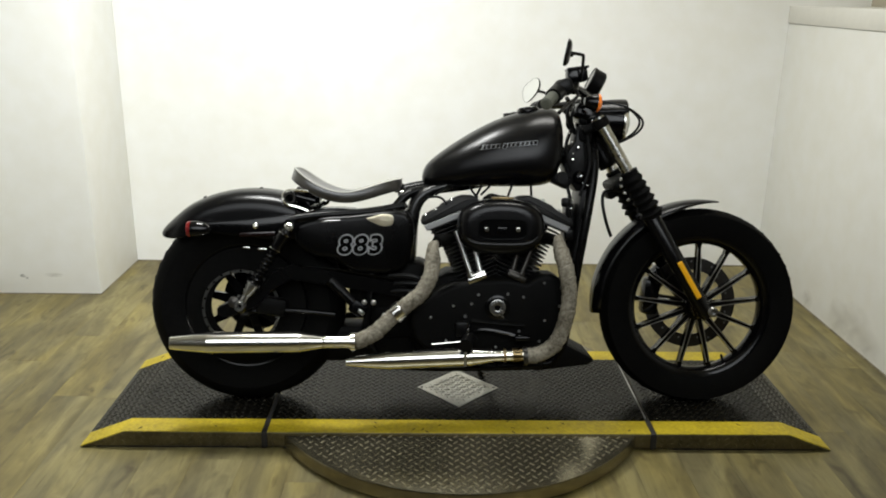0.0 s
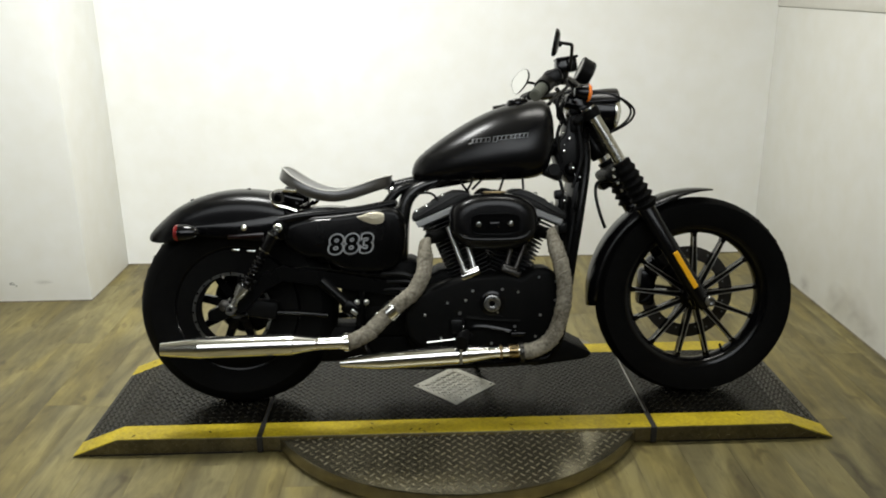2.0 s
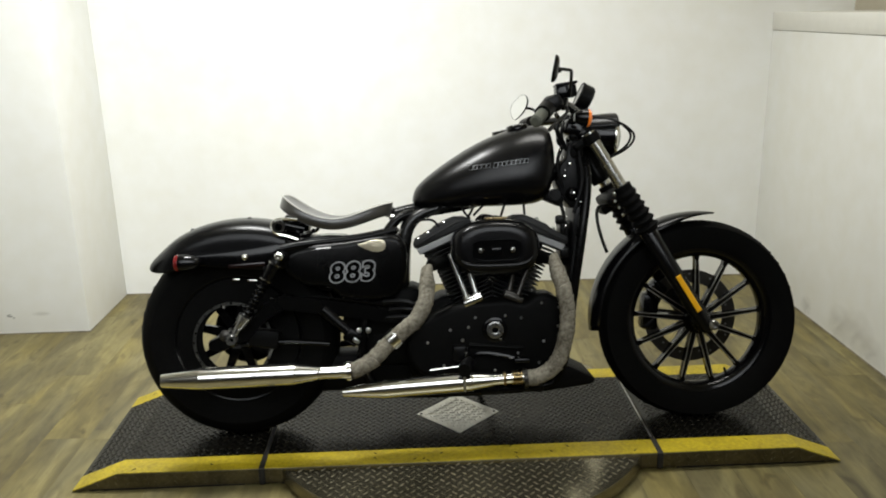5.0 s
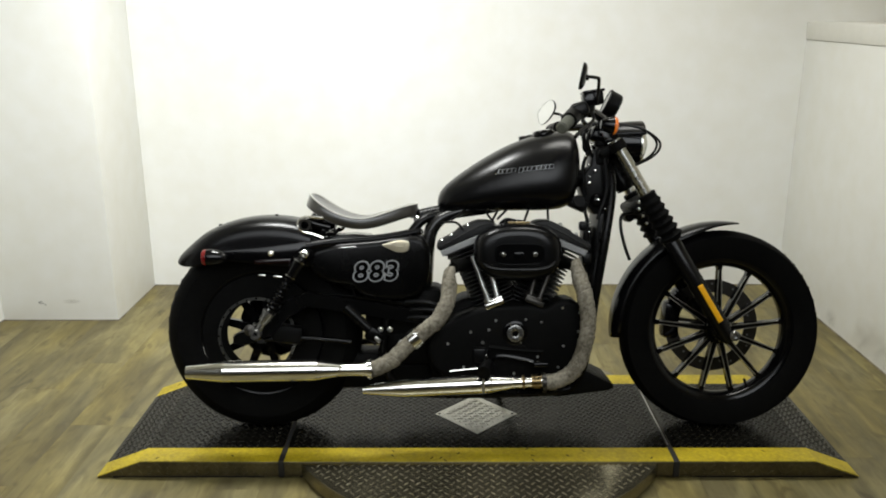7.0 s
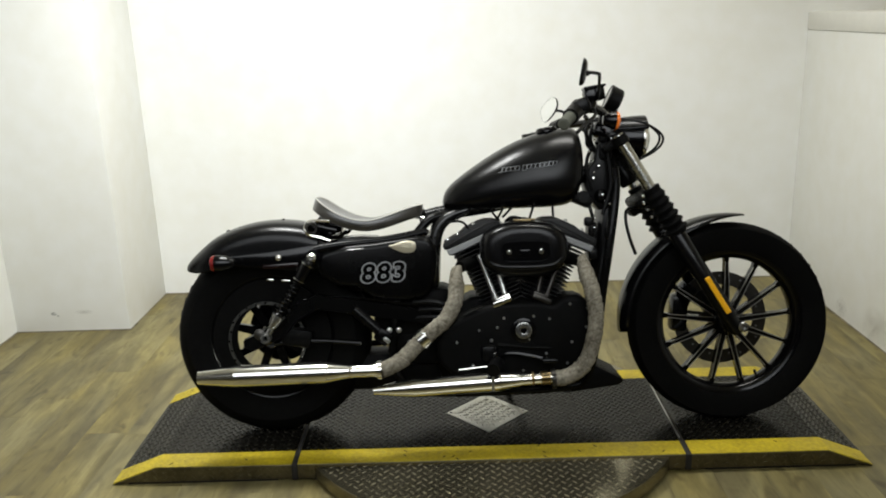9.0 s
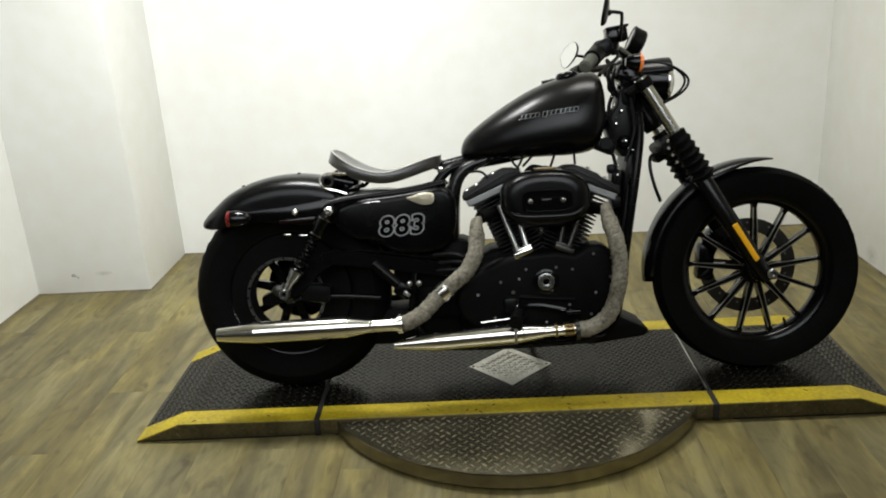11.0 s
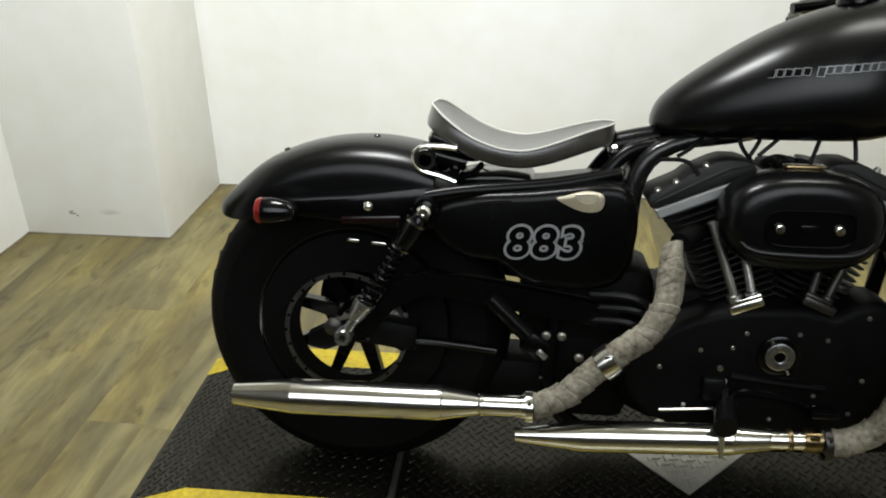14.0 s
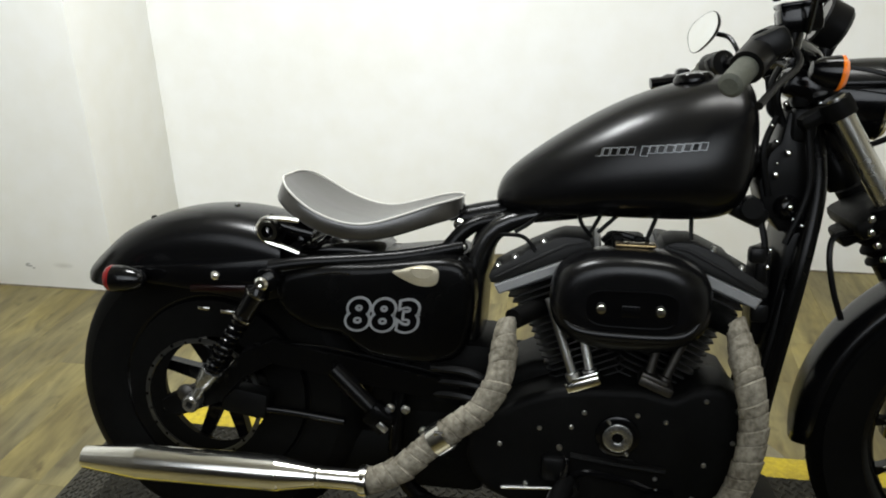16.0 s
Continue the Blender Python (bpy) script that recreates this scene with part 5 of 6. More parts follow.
# muffler hangers
bm = bmesh.new()
box(bm, pt(-0.035, 0.232, -0.19), (0.032, 0.03, 0.014), 0.004)
tube(bm, [pt(-0.035, 0.235, -0.19), pt(-0.03, 0.27, -0.17), pt(-0.02, 0.30, -0.13)], 0.008, 8)
bpart("muffler_bracket", bm, GLOSS, "black muffler bracket")

# pegs, pedal and linkage
bm = bmesh.new()
tube(bm, [pt(-0.01, 0.245, -0.12), pt(-0.012, 0.245, -0.19)], 0.010, 10)
tube(bm, [pt(-0.022, 0.250, -0.165), pt(-0.034, 0.246, -0.21), pt(-0.042, 0.240, -0.252)], [0.016, 0.020, 0.021], 16, 4)
box(bm, pt(-0.050, 0.275, -0.16), (0.045, 0.03, 0.05), 0.010)
bpart("foot_peg", bm, PLASTIC, "black rubber rider foot peg")
bm = bmesh.new()
tube(bm, [pt(-0.041, 0.222, -0.238), pt(-0.041, 0.172, -0.238)], 0.0040, 8)
bpart("peg_feeler", bm, STEEL, "bright steel peg feeler")
bm = bmesh.new()
tube(bm, [pt(-0.03, 0.25, -0.155), pt(0.01, 0.275, -0.17), pt(0.08, 0.268, -0.175), pt(0.13, 0.255, -0.18)], 0.007, 8)
box(bm, pt(0.14, 0.255, -0.195), (0.05, 0.04, 0.014), 0.005)
bpart("brake_pedal", bm, GLOSS, "black rear brake pedal")
bm = bmesh.new()
tube(bm, [pt(-0.145, 0.222, -0.155), pt(-0.045, 0.233, -0.160)], 0.0035, 8)
bpart("brake_rod", bm, CHROME, "thin chromed brake rod")
for x, w in ((-0.055, 0.29), (-0.035, 0.275), (-0.04, 0.315)):
    bm = bmesh.new()
    lathe(bm, [(0, 0), (0.006, 0), (0.005, 0.005), (0, 0.005)], axis(pt(x, w, -0.158), (0, -1, 0)), 8)
    bpart("bolt", bm, STEEL)
bm = bmesh.new()
slab(bm, [(0.14, 0.148), (0.285, 0.215), (0.30, 0.212), (0.385, 0.168), (0.388, 0.158), (0.37, 0.146), (0.2, 0.125)], -0.115, 0.10, 0.008, 2)
bpart("chin_guard", bm, WRINKLE, "black plate under the front of the engine")
bm = bmesh.new()
tube(bm, [pt(0.10, 0.15, 0.11), pt(0.06, 0.10, 0.18), pt(0.03, 0.055, 0.245)], 0.011, 8)
box(bm, pt(0.02, 0.0535, 0.255), (0.07, 0.04, 0.010), 0.003, (11, 0, 0))
bpart("side_stand", bm, GLOSS, "black side stand resting on the deck")
bm = bmesh.new()
box(bm, pt(-0.02, 0.33, 0.135), (0.52, 0.06, 0.17), 0.03)
bpart("primary_cover", bm, WRINKLE, "black primary chain cover")

# dark hoses behind the rear pipe
for k, (x, w) in enumerate(((-0.20, 0.405), (-0.21, 0.38), (-0.215, 0.43))):
    bm = bmesh.new()
    tube(bm, [pt(x - 0.07, w + 0.01, -0.13), pt(x, w + 0.012, -0.145), pt(x + 0.05, w - 0.01, -0.14)], 0.008, 8)
    bpart("hose", bm, PLASTIC, "black rubber hose")

bm = bmesh.new()
slab(bm, [(0.296, 0.665), (0.318, 0.675), (0.322, 0.60), (0.312, 0.50), (0.296, 0.50), (0.292, 0.58)], -0.05, 0.05, 0.006, 2)
bpart("wiring_cover", bm, PLASTIC, "black wiring cover ahead of the front cylinder")
# voltage regulator, coil and small fittings ahead of the engine
bm = bmesh.new()
box(bm, pt(0.262, 0.752, -0.04), (0.085, 0.06, 0.036), 0.010, (0, 24, 0))
tube(bm, [pt(0.272, 0.760, -0.05), pt(0.272, 0.760, -0.085)], 0.019, 14)
bpart("ignition_coil", bm, PLASTIC, "black ignition coil under the tank")
bm = bmesh.new()
lathe(bm, [(0, 0), (0.020, 0), (0.023, 0.010), (0.018, 0.022), (0.01, 0.027), (0, 0.027)], axis(pt(0.330, 0.760, -0.05), (0.2, -1, 0.1)), 20)
bpart("ignition_switch", bm, GLOSS, "gloss black ignition switch")
bm = bmesh.new()
slab(bm, [(0.282, 0.80), (0.296, 0.852), (0.314, 0.875), (0.322, 0.925), (0.345, 0.930), (0.385, 0.80), (0.375, 0.715), (0.325, 0.715), (0.295, 0.755)], -0.055, 0.055, 0.006, 2)
box(bm, pt(0.348, 0.905, -0.045), (0.042, 0.045, 0.06), 0.012)
box(bm, pt(0.338, 0.955, -0.05), (0.030, 0.035, 0.045), 0.008)
bpart("neck_cover", bm, PLASTIC, "black covers round the steering neck")
for x, w, u, r in ((0.306, 0.818, -0.068, 0.009), (0.333, 0.764, -0.078, 0.008), (0.346, 0.752, -0.078, 0.005), (0.341, 0.742, -0.075, 0.006), (0.352, 0.735, -0.09, 0.005), (0.362, 0.733, -0.09, 0.006), (0.362, 0.942, -0.085, 0.006), (0.308, 0.838, -0.06, 0.004), (0.322, 0.857, -0.075, 0.008), (0.302, 0.876, -0.07, 0.005), (0.292, 0.903, -0.07, 0.005), (0.310, 0.940, -0.075, 0.005), (0.301, 0.661, -0.10, 0.007), (0.305, 0.690, -0.09, 0.005)):
    bm, r = bmesh.new(), r * 0.75
    lathe(bm, [(0, 0), (r, 0), (r, 0.004), (r * 0.6, 0.008), (0, 0.009)], axis(pt(x, w, u), (0, -1, 0)), 12)
    bpart("bolt", bm, CHROME)
for pts in (((0.300, 1.0, -0.05), (0.288, 0.965, -0.055), (0.306, 0.915, -0.05)), ((0.315, 0.99, -0.04), (0.302, 0.95, -0.045), (0.318, 0.90, -0.045)), ((0.286, 0.985, -0.03), (0.293, 0.95, -0.03), (0.296, 0.925, -0.03), (0.325, 0.90, -0.03)),
            ((0.29, 0.74, -0.06), (0.30, 0.69, -0.075), (0.295, 0.62, -0.08)), ((0.305, 0.92, -0.05), (0.285, 0.86, -0.06), (0.30, 0.78, -0.06)), ((0.35, 0.90, -0.08), (0.36, 0.80, -0.085), (0.33, 0.70, -0.085)), ((0.335, 0.62, -0.1), (0.318, 0.52, -0.108), (0.30, 0.44, -0.11))):
    bm = bmesh.new()
    tube(bm, [pt(*p) for p in pts], 0.006, 7, 6)
    bpart("cable", bm, PLASTIC, "black rubber cable")
bm = bmesh.new()
box(bm, pt(0.285, 0.68, -0.09), (0.03, 0.03, 0.03), 0.008)
box(bm, pt(0.295, 0.655, -0.085), (0.02, 0.03, 0.05), 0.006)
bpart("connector_plug", bm, PLASTIC, "black cable connector")
bm = bmesh.new()
box(bm, pt(0.298, 0.575, -0.085), (0.03, 0.03, 0.035), 0.006)
bpart("sensor_block", bm, PLASTIC, "black sensor block")

# ---- fork ----
RAKE = V((-0.518, 0, 0.855)).normalized()
for s in (-1, 1):
    bot = pt(FW + 0.004, AX - 0.005, s * 0.105)
    foot = bot + RAKE * 0.0
    bm = bmesh.new()
    lathe(bm, [(0, -0.018), (0.018, -0.018), (0.024, 0.0), (0.024, 0.03), (0.0275, 0.06), (0.0275, 0.385), (0.024, 0.39), (0, 0.39)], axis(foot + V((-0.006, 0, 0)), RAKE), 24)
    leg = bpart("fork_leg", bm, SATIN, "satin black lower fork leg")
    bm = bmesh.new()
    lathe(bm, [(0, 0.37), (0.0195, 0.37), (0.0195, 0.735), (0, 0.735)], axis(foot, RAKE), 24)
    bpart("fork_tube", bm, TUBE, "bare steel fork tube", leg)
    bm = bmesh.new()
    prof = [(0.022, 0.362), (0.030, 0.364)]
    for k in range(6):
        z = 0.368 + k * 0.025
        prof += [(0.029, z), (0.0405 - 0.0012 * k, z + 0.011), (0.0400 - 0.0012 * k, z + 0.014), (0.029, z + 0.024)]
    prof += [(0.029, 0.520), (0.030, 0.535), (0.021, 0.538)]
    lathe(bm, prof, axis(foot, RAKE), 28, closed=True)
    bpart("fork_gaiter", bm, RUBBER, "black ribbed rubber fork gaiter", leg, 25)
    bm = bmesh.new()
    slab(bm, [(-0.0085, 0.062), (0.0085, 0.062), (0.0085, 0.198), (-0.0085, 0.198)], s * 0.026, s * 0.0325, 0.002, 1,
         m=Matrix.Translation(foot + V((-0.004, 0, 0))) @ Matrix.Rotation(math.atan2(RAKE.x, RAKE.z), 4, "Y"))
    bpart("fork_reflector", bm, AMBER, "amber reflector strip on the fork leg", leg)
    bm = bmesh.new()
    lathe(bm, [(0, -0.004), (0.009, -0.004), (0.009, 0.008), (0.0165, 0.010), (0.0165, 0.020), (0.013, 0.024), (0.008, 0.024), (0.008, 0.016), (0, 0.016)], axis(foot + V((0.012, s * 0.006, 0.006)), (0, s, 0)), 20)
    bpart("axle_end", bm, TIMER, "turned steel axle end", leg)
bm = bmesh.new()
tube(bm, [pt(FW, AX, -0.11), pt(FW, AX, 0.11)], 0.011, 12)
bpart("front_axle", bm, STEEL_DARK)
bm = bmesh.new()
box(bm, pt(FW - 0.138, AX + 0.02, 0.078), (0.058, 0.06, 0.13), 0.015, (0, 4, 0))
box(bm, pt(FW - 0.112, AX + 0.095, 0.078), (0.06, 0.055, 0.05), 0.012, (0, 38, 0))
bpart("front_caliper", bm, GLOSS, "black front brake caliper")
LOWER = pt(FW + 0.004, AX - 0.005, 0) + RAKE * 0.505
UPPER = pt(FW + 0.004, AX - 0.005, 0) + RAKE * 0.715
for name, c, h in (("lower_clamp", LOWER, 0.04), ("upper_clamp", UPPER, 0.03)):
    bm = bmesh.new()
    for s in (-1, 1):
        lathe(bm, [(0.0, -h / 2), (0.0255, -h / 2), (0.027, 0), (0.0255, h / 2), (0, h / 2)], axis(c + V((0, s * 0.105, 0)), RAKE), 20)
    t = math.degrees(math.atan2(RAKE.x, RAKE.z))
    box(bm, c + V((-0.02, 0, -0.012)), (0.075, 0.20, h * 0.9), 0.012, (0, t, 0))
    bpart(name, bm, WRINKLE, "black fork clamp")
for x, w in ((0.450, 0.758), (0.452, 0.736), (0.464, 0.715), (0.477, 0.692)):
    bm = bmesh.new()
    lathe(bm, [(0, 0), (0.0065, 0), (0.0065, 0.004), (0.004, 0.007), (0, 0.007)], axis(pt(x, w, -0.134), (0, -1, 0)), 10)
    bpart("gaiter_bolt", bm, CHROME, "small bright bolt beside the gaiter")
# regulator between the down tubes
bm = bmesh.new()
slab(bm, [(0.334, 0.715), (0.375, 0.735), (0.372, 0.657), (0.361, 0.602), (0.340, 0.513), (0.325, 0.459), (0.308, 0.500), (0.322, 0.605), (0.327, 0.66)], -0.085, 0.085, 0.008, 2)
reg = bpart("regulator", bm, PLASTIC, "black finned voltage regulator between the down tubes")
for k in range(5):
    bm = bmesh.new()
    w = 0.66 - 0.032 * k
    tube(bm, [pt(0.326 - 0.004 * k, w - 0.07, -0.088 - 0.003 * (k % 2)), pt(0.340 - 0.004 * k, w, -0.088 - 0.003 * (k % 2))], 0.004, 6)
    bpart("regulator_fin", bm, GLOSS_SOFT, "", reg)
bm = bmesh.new()
box(bm, LOWER + V((-0.04, 0.0, -0.045)), (0.05, 0.08, 0.03), 0.008, (0, -30, 0))
bpart("horn_bracket", bm, WRINKLE, "black bracket under the lower clamp")

# headlamp with eyebrow visor
HL = pt(0.453, 0.945, 0)
bm = bmesh.new()
lathe(bm, [(0, -0.075), (0.046, -0.073), (0.058, -0.066), (0.0635, -0.045), (0.0665, 0.0), (0.0675, 0.018), (0.064, 0.022), (0.061, 0.018)], axis(HL, (1, 0, -0.02)), 40)
head = bpart("headlamp", bm, GLOSS, "black headlamp bucket")
bm = bmesh.new()
lathe(bm, [(0.058, 0.014), (0.066, 0.018), (0.068, 0.024), (0.064, 0.031), (0.058, 0.026)], axis(HL, (1, 0, -0.02)), 40, closed=True)
bpart("headlamp_ring", bm, CHROME, "chromed headlamp ring", head)
bm = bmesh.new()
lathe(bm, [(0.0, 0.050), (0.02, 0.048), (0.04, 0.041), (0.053, 0.032), (0.060, 0.024), (0.06, 0.016), (0, 0.016)], axis(HL, (1, 0, -0.02)), 40)
bpart("headlamp_lens", bm, GLASS, "clear headlamp lens", head)
bm = bmesh.new()
rings = []
for x, r in ((-0.105, 0.058), (-0.06, 0.068), (0.0, 0.073), (0.03, 0.074), (0.034, 0.073)):
    rings.append([HL + V((x, r * math.sin(a) * (0.9 if x < -0.05 else 1), r * math.cos(a) - (0.004 if x < -0.09 else 0))) for a in (radians(-68 + 136 * k / 16) for k in range(17))])
loft(bm, rings, cap=False, closed=False)
ob = bpart("headlamp_visor", bm, SATIN, "satin black visor over the headlamp", head, weld=False)
md = ob.modifiers.new("thick", "SOLIDIFY")
md.thickness = 0.004
bm = bmesh.new()
box(bm, HL + V((-0.10, 0, 0.02)), (0.09, 0.14, 0.05), 0.012, (0, 20, 0))
bpart("headlamp_mount", bm, GLOSS, "black headlamp mount", head)
for k in (0, 1):
    bm = bmesh.new()
    tube(bm, [HL + V((-0.08, -0.10, 0.06)), HL + V((0.0, -0.115, 0.045)), HL + V((0.052 + 0.008 * k, -0.10, 0.012)), HL + V((0.058 + 0.012 * k, -0.095, -0.018)), HL + V((0.03 + 0.01 * k, -0.09, -0.05)), HL + V((-0.03, -0.06, -0.085))], 0.0038, 7, 7)
    bpart("brake_hose", bm, PLASTIC, "thin black hose looping round the headlamp")
bm = bmesh.new()
tube(bm, [pt(0.46, 0.72, -0.05), pt(0.415, 0.715, -0.07), pt(0.405, 0.68, -0.085), pt(0.417, 0.62, -0.09), pt(0.436, 0.57, -0.085)], 0.0055, 7, 7)
bpart("brake_hose", bm, PLASTIC, "thin black hose hanging below the fork clamp")

# front signals
for s in (-1, 1):
    c = pt(0.312, 0.997, s * 0.20)
    bm = bmesh.new()
    lathe(bm, [(0, 0), (0.014, 0.003), (0.021, 0.016), (0.0255, 0.035), (0.0265, 0.042), (0, 0.042)], axis(c, (1, 0, -0.10)), 28)
    sig = bpart("front_signal", bm, GLOSS, "black bullet front turn signal")
    bm = bmesh.new()
    lathe(bm, [(0.0258, 0.0415), (0.0272, 0.043), (0.0270, 0.047), (0.021, 0.053), (0.01, 0.056), (0, 0.056)], axis(c, (1, 0, -0.10)), 28)
    bpart("signal_lens", bm, ORANGE, "orange signal lens", sig)
    bm = bmesh.new()
    tube(bm, [c + V((0.022, 0, 0)), c + V((0.02, -s * 0.05, 0.012)), c + V((0.0, -s * 0.09, 0.03))], 0.008, 8)
    bpart("signal_stalk", bm, GLOSS, "", sig)

# ---- handlebar ----
bm = bmesh.new()
for s in (-1, 1):
    tube(bm, [pt(0.372, 0.96, s * 0.045), pt(0.358, 1.0, s * 0.045)], 0.016, 12)
    box(bm, pt(0.352, 1.008, s * 0.045), (0.045, 0.035, 0.035), 0.01, (0, -25, 0))
tube(bm, [pt(0.176, 0.981, -0.38), pt(0.205, 1.010, -0.33), pt(0.245, 1.035, -0.26), pt(0.305, 1.030, -0.18), pt(0.345, 1.012, -0.10), pt(0.35, 1.01, 0), pt(0.345, 1.010, 0.10), pt(0.305, 1.008, 0.18), pt(0.245, 1.005, 0.26), pt(0.205, 0.980, 0.33), pt(0.165, 0.94, 0.40)], 0.0125, 12, 6)
bar = bpart("handlebar", bm, GLOSS, "gloss black handlebar")
for s in (-1, 1):
    bm = bmesh.new()
    a, b = pt(0.168, 0.974 - (0.03 if s > 0 else 0), s * 0.393), pt(0.224, 1.024 - (0.032 if s > 0 else 0), s * 0.295)
    d = b - a
    n = 12
    prof = [(0, 0), (0.012, 0), (0.0178, 0.004)]
    for k in range(9):
        prof += [(0.0178, 0.008 + k * 0.0108), (0.0169, 0.012 + k * 0.0108)]
    prof += [(0.0178, d.length - 0.012), (0.024, d.length - 0.008), (0.024, d.length), (0, d.length)]
    lathe(bm, prof, axis(a, d), 24)
    bpart("grip", bm, GRIP, "ribbed dark rubber grip", bar, 25)
    bm = bmesh.new()
    low = 0.028 if s > 0 else 0.0
    box(bm, pt(0.240, 1.032 - low, s * 0.265), (0.05, 0.055, 0.045), 0.014, (0, -25, 0))
    tube(bm, [pt(0.228, 1.028 - low, s * 0.29), pt(0.25, 1.036 - low, s * 0.24)], 0.026, 16)
    if s < 0:
        tube(bm, [pt(0.196, 0.999, -0.345), pt(0.218, 1.019, -0.305)], 0.0245, 18)
        box(bm, pt(0.232, 1.032, -0.30), (0.055, 0.05, 0.04), 0.012, (0, -25, 0))
    bpart("switch_housing", bm, PLASTIC, "black switch housing", bar)
    bm = bmesh.new()
    tube(bm, [pt(0.275, 1.03 - low, s * 0.25), pt(0.275, 1.005 - low, s * 0.30), pt(0.235, 0.975 - low, s * 0.36), pt(0.205, 0.95 - low, s * 0.41)], [0.006, 0.005, 0.005, 0.006], 8, 5)
    bpart("lever", bm, PLASTIC, "black hand lever", bar)
bm = bmesh.new()
box(bm, pt(0.282, 1.070, -0.235), (0.062, 0.05, 0.040), 0.008, (0, -8, 0))
box(bm, pt(0.282, 1.0915, -0.235), (0.066, 0.054, 0.008), 0.003, (0, -8, 0))
tube(bm, [pt(0.275, 1.05, -0.24), pt(0.268, 1.02, -0.25)], 0.016, 12)
bpart("brake_reservoir", bm, GLOSS, "black front brake reservoir", bar)
bm = bmesh.new()
box(bm, pt(0.15, 0.968, 0.20), (0.05, 0.05, 0.032), 0.01)
bpart("clutch_perch", bm, GLOSS, "black clutch lever perch", bar)
# gauge
G = V((-0.90, 0, 0.42)).normalized()
gc = pt(0.388, 1.072, 0)
bm = bmesh.new()
lathe(bm, [(0, -0.022), (0.034, -0.022), (0.040, -0.016), (0.042, 0.014), (0.044, 0.020), (0.041, 0.024), (0.037, 0.021), (0, 0.021)], axis(gc, G), 36)
tube(bm, [gc + V((0, 0, -0.03)), pt(0.37, 1.0, 0)], 0.014, 10)
gauge = bpart("speedometer", bm, PLASTIC, "black speedometer housing", bar)
bm = bmesh.new()
lathe(bm, [(0, 0.0208), (0.036, 0.0208), (0.036, 0.0225), (0, 0.0225)], axis(gc, G), 36)
bpart("gauge_glass", bm, GLOSS, "dark gauge glass", gauge)

# mirrors
def mirror(c, face, stem, s, roll=0.0):
    f = V(face).normalized()
    side = V((0, 0, 1)).cross(f).normalized()
    up = f.cross(side)
    side, up = side * math.cos(roll) + up * math.sin(roll), up * math.cos(roll) - side * math.sin(roll)
    bm = bmesh.new()

    def ring(k, d):
        out = []
        for i in range(32):
            t = 2 * math.pi * i / 32
            co, si = math.cos(t), math.sin(t)
            e = 2.6
            a = math.copysign(abs(co) ** (2 / e), co) * 0.058 * k
            b = math.copysign(abs(si) ** (2 / e), si) * ((0.038 if s > 0 else 0.034) + 0.006 * s * co) * k
            out.append(V(c) + side * a + up * b + f * d)
        return out
    loft(bm, [ring(0.3, -0.011), ring(0.7, -0.009), ring(0.93, -0.004), ring(1.0, 0.002), ring(1.0, 0.0045), ring(0.975, 0.0055), ring(0.97, 0.004)])
    m = bpart("mirror", bm, GLOSS, "black rear-view mirror on a bent stem", bar)
    bm = bmesh.new()
    loft(bm, [ring(0.968, 0.0036), ring(0.968, 0.0048)])
    bpart("mirror_glass", bm, MIRROR, "mirror glass", m)
    bm = bmesh.new()
    tube(bm, stem, 0.0052, 8, 4)
    ball(bm, V(c) - f * 0.011, 0.009, seg=10)
    bpart("mirror_stem", bm, GLOSS, "", m)


mirror(pt(0.236, 1.124, -0.335), (-0.965, 0.16, 0.20), [pt(0.256, 1.124, -0.335), pt(0.283, 1.122, -0.315), pt(0.287, 1.115, -0.31), pt(0.289, 1.09, -0.29), pt(0.289, 1.05, -0.265)], 1)
mirror(pt(0.219, 1.074, 0.345), (-0.89, -0.44, 0.06), [pt(0.232, 1.070, 0.353), pt(0.268, 1.062, 0.335), pt(0.285, 1.03, 0.30), pt(0.28, 1.01, 0.26)], -1, radians(28))

# clutter on top of the tank, left of the bar
bm = bmesh.new()
tube(bm, [pt(0.10, 0.965, 0.16), pt(0.15, 0.972, 0.17), pt(0.20, 0.98, 0.19)], 0.011, 8)
box(bm, pt(0.165, 0.982, 0.20), (0.03, 0.05, 0.028), 0.01)
bpart("clutch_lever", bm, GLOSS, "black clutch lever beyond the tank", bar)

# ---- framed picture on the side wall ----
PICY, PICZ, PICW, PICH = 0.362, 0.10, 0.62, 0.95
bm = bmesh.new()
for y0, y1, z0, z1 in ((PICY - PICW, PICY, PICZ, PICZ + 0.035), (PICY - PICW, PICY, PICZ + PICH - 0.035, PICZ + PICH), (PICY - PICW, PICY - PICW + 0.035, PICZ + 0.035, PICZ + PICH - 0.035), (PICY - 0.035, PICY, PICZ + 0.035, PICZ + PICH - 0.035)):
    box(bm, (XL + 0.0125, (y0 + y1) / 2, (z0 + z1) / 2), (0.025, y1 - y0, z1 - z0), 0.004)
picture = part("picture_frame", bm, GLOSS)
tagged(picture, "dark framed picture hanging low on the white wall", "picture", kind="thing")
bm = bmesh.new()
box(bm, (XL + 0.006, PICY - PICW / 2, PICZ + PICH / 2), (0.010, PICW - 0.066, PICH - 0.066), 0)
part("picture_sheet", bm, PICTURE, picture, "dark brown and yellow picture sheet")

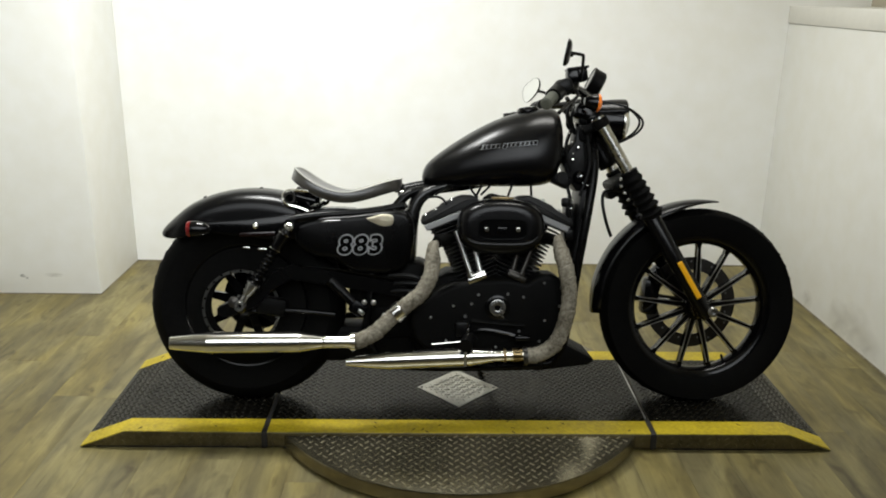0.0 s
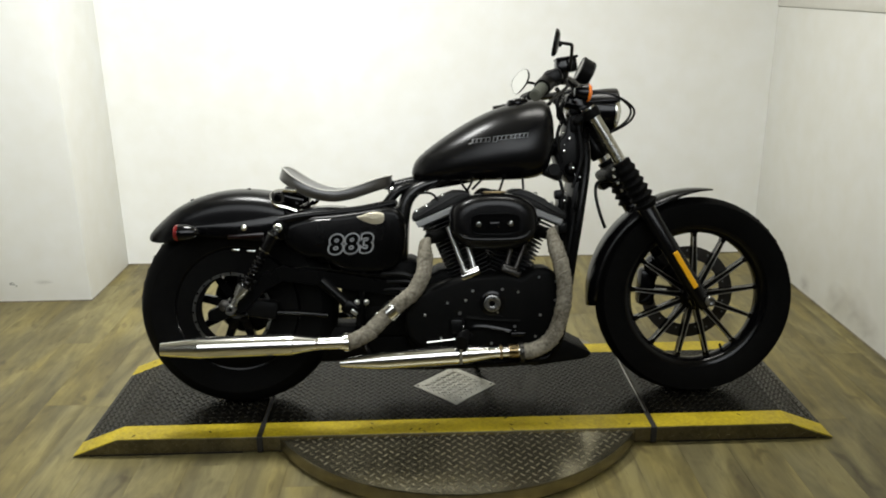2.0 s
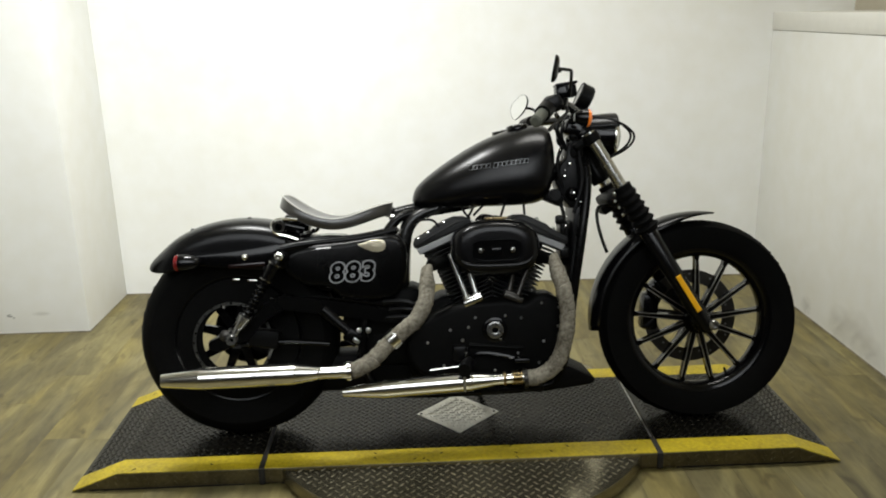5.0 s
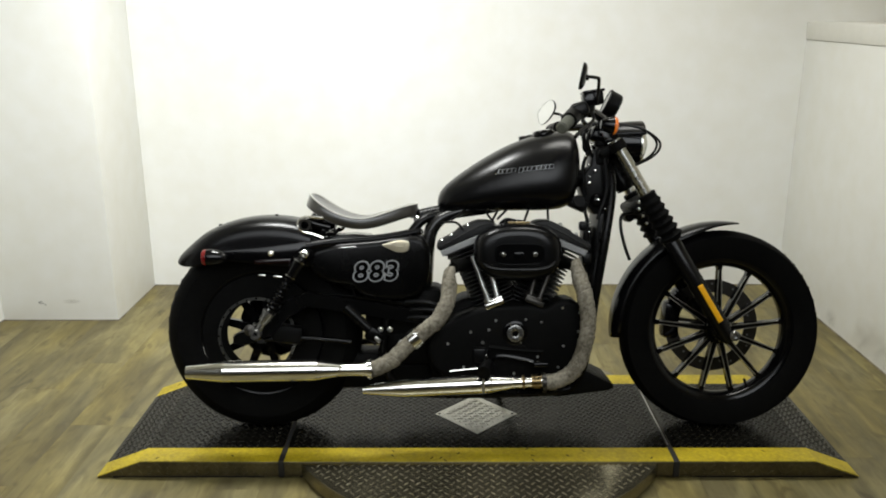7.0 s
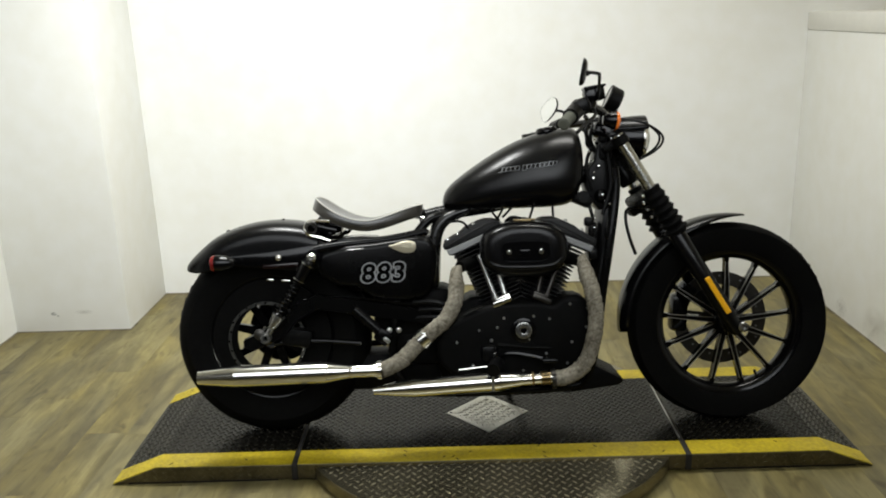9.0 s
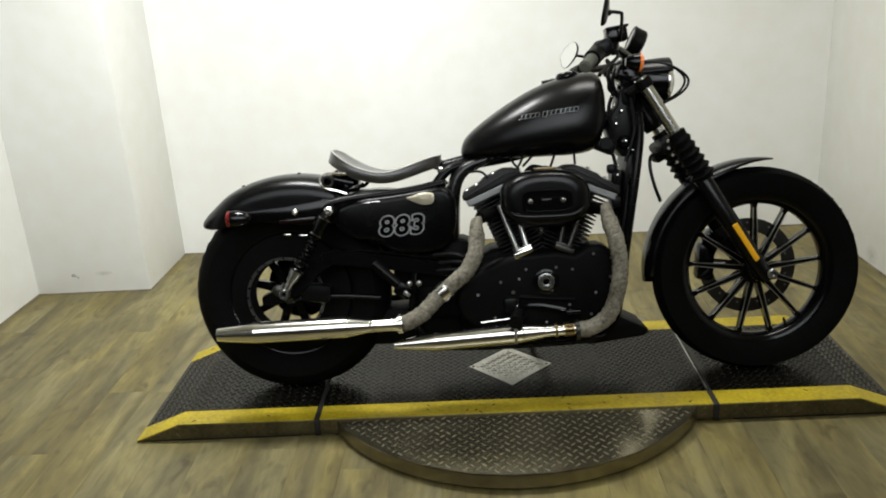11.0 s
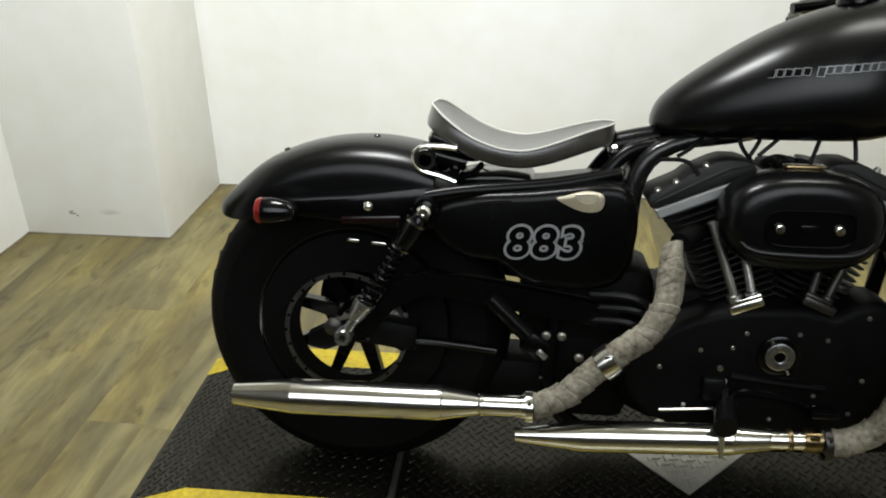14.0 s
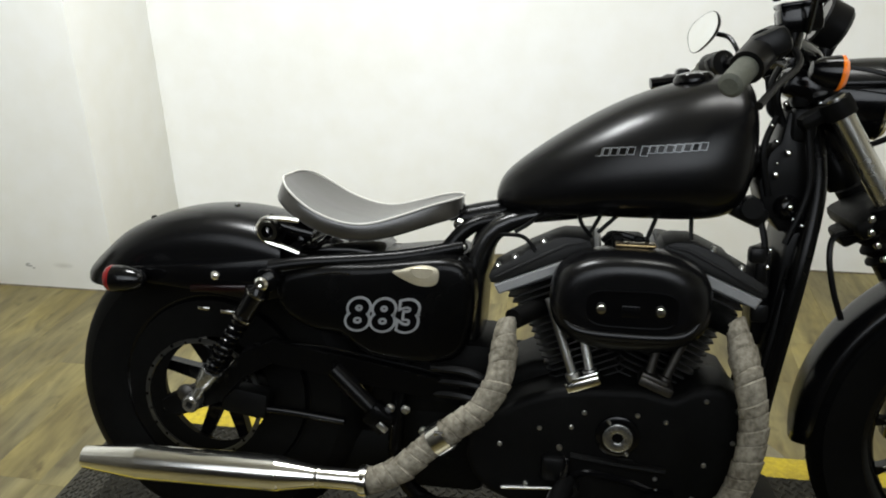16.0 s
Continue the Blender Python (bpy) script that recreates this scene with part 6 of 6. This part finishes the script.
# ---- dirty sealant line where the walls meet the floor ----
for lo, hi in (((XL, YH, 0.0), (XL + 0.004, PY, 0.006)), ((XL, PY - 0.004, 0.0), (PX, PY, 0.005)), ((PX, PY, 0.0), (PX + 0.004, YB, 0.005)),
               ((PX, YB - 0.004, 0.0), (XR, YB, 0.005)), ((XR - 0.004, YH, 0.0), (XR, YB, 0.006))):
    solid("trim_joint", lo, hi, JOINTDIRT, "thin dirty sealant line at the foot of the wall")

# ---- scuffs on the pillar ----
rnd = random.Random(11)
for k in range(6):
    bm = bmesh.new()
    x, z = -2.075 + 0.03 * (k % 4) / 4 + 0.006 * rnd.random(), 0.078 + 0.018 * rnd.random()
    slab(bm, [(x, z), (x + 0.004, z + 0.003), (x + 0.010 + 0.006 * rnd.random(), z + 0.002), (x + 0.009, z - 0.003), (x + 0.002, z - 0.004)], PY - 0.0006, PY + 0.004, 0)
    tagged(part("scuff", bm, SCUFF), "small grey scuff on the white pillar", "scuff", "scuffs on the pillar", "thing")

# ---- faint smudges low on the walls ----


def smudge(centre, across, sx, sz, label, group):
    bm = bmesh.new()
    lathe(bm, [(0, 0.0), (0.98, 0.0), (0.98, 0.0015 / sx), (0, 0.0015 / sx)], axis((0, 0, 0), across), 28)
    ob = part("smudge", bm, SMUDGE)
    ob.location, ob.scale = centre, (sx, sx, sz)
    tagged(ob, label, "smudge", group, "thing")


smudge((-1.915, PY + 0.0004, 0.096), (0, -1, 0), 0.05, 0.014, "faint grey smear low on the white pillar", "smudges on the walls")
for y, z, sx, sz in ((0.58, 0.09, 0.15, 0.11), (0.72, 0.07, 0.11, 0.10), (0.46, 0.06, 0.10, 0.07), (1.02, 0.05, 0.06, 0.05)):
    smudge((XR + 0.0004, y, z), (-1, 0, 0), sx, sz, "faint brown smudge low on the white wall", "smudges on the walls")

# ---- floor planks ----
PW, PL, JOINT = 0.152, 0.92, 0.0003
rnd = random.Random(21)
full = None
col, x = 0, XL
while x < XR - 0.001:
    x1 = min(x + PW, XR)
    y = YF - PL * rnd.random()
    while y < YB:
        a, b = max(y, YF), min(y + PL, YB)
        if b - a > 0.02:
            w, l = x1 - x - JOINT, b - a - JOINT
            whole = abs(w - (PW - JOINT)) < 1e-6 and abs(l - (PL - JOINT)) < 1e-6
            if whole and full is not None:
                me = full
            else:
                t = bmesh.new()
                v = [t.verts.new(p) for p in ((-w / 2, -l / 2, -0.006), (w / 2, -l / 2, -0.006), (w / 2, l / 2, -0.006), (-w / 2, l / 2, -0.006),
                                              (-w / 2, -l / 2, -0.0005), (w / 2, -l / 2, -0.0005), (w / 2, l / 2, -0.0005), (-w / 2, l / 2, -0.0005),
                                              (-w / 2 + 0.0002, -l / 2 + 0.0002, -0.0001), (w / 2 - 0.0002, -l / 2 + 0.0002, -0.0001), (w / 2 - 0.0002, l / 2 - 0.0002, -0.0001), (-w / 2 + 0.0002, l / 2 - 0.0002, -0.0001))]
                for f in ((0, 1, 5, 4), (1, 2, 6, 5), (2, 3, 7, 6), (3, 0, 4, 7), (4, 5, 9, 8), (5, 6, 10, 9), (6, 7, 11, 10), (7, 4, 8, 11), (8, 9, 10, 11)):
                    t.faces.new([v[i] for i in f])
                me = bpy.data.meshes.new("plank")
                t.to_mesh(me)
                t.free()
                me.materials.append(PLANK)
                if whole:
                    full = me
            ob = new("plank", me)
            ob.location = ((x + x1) / 2, (a + b) / 2, 0)
            ob.parent = floor
        y += PL
    x += PW
    col += 1
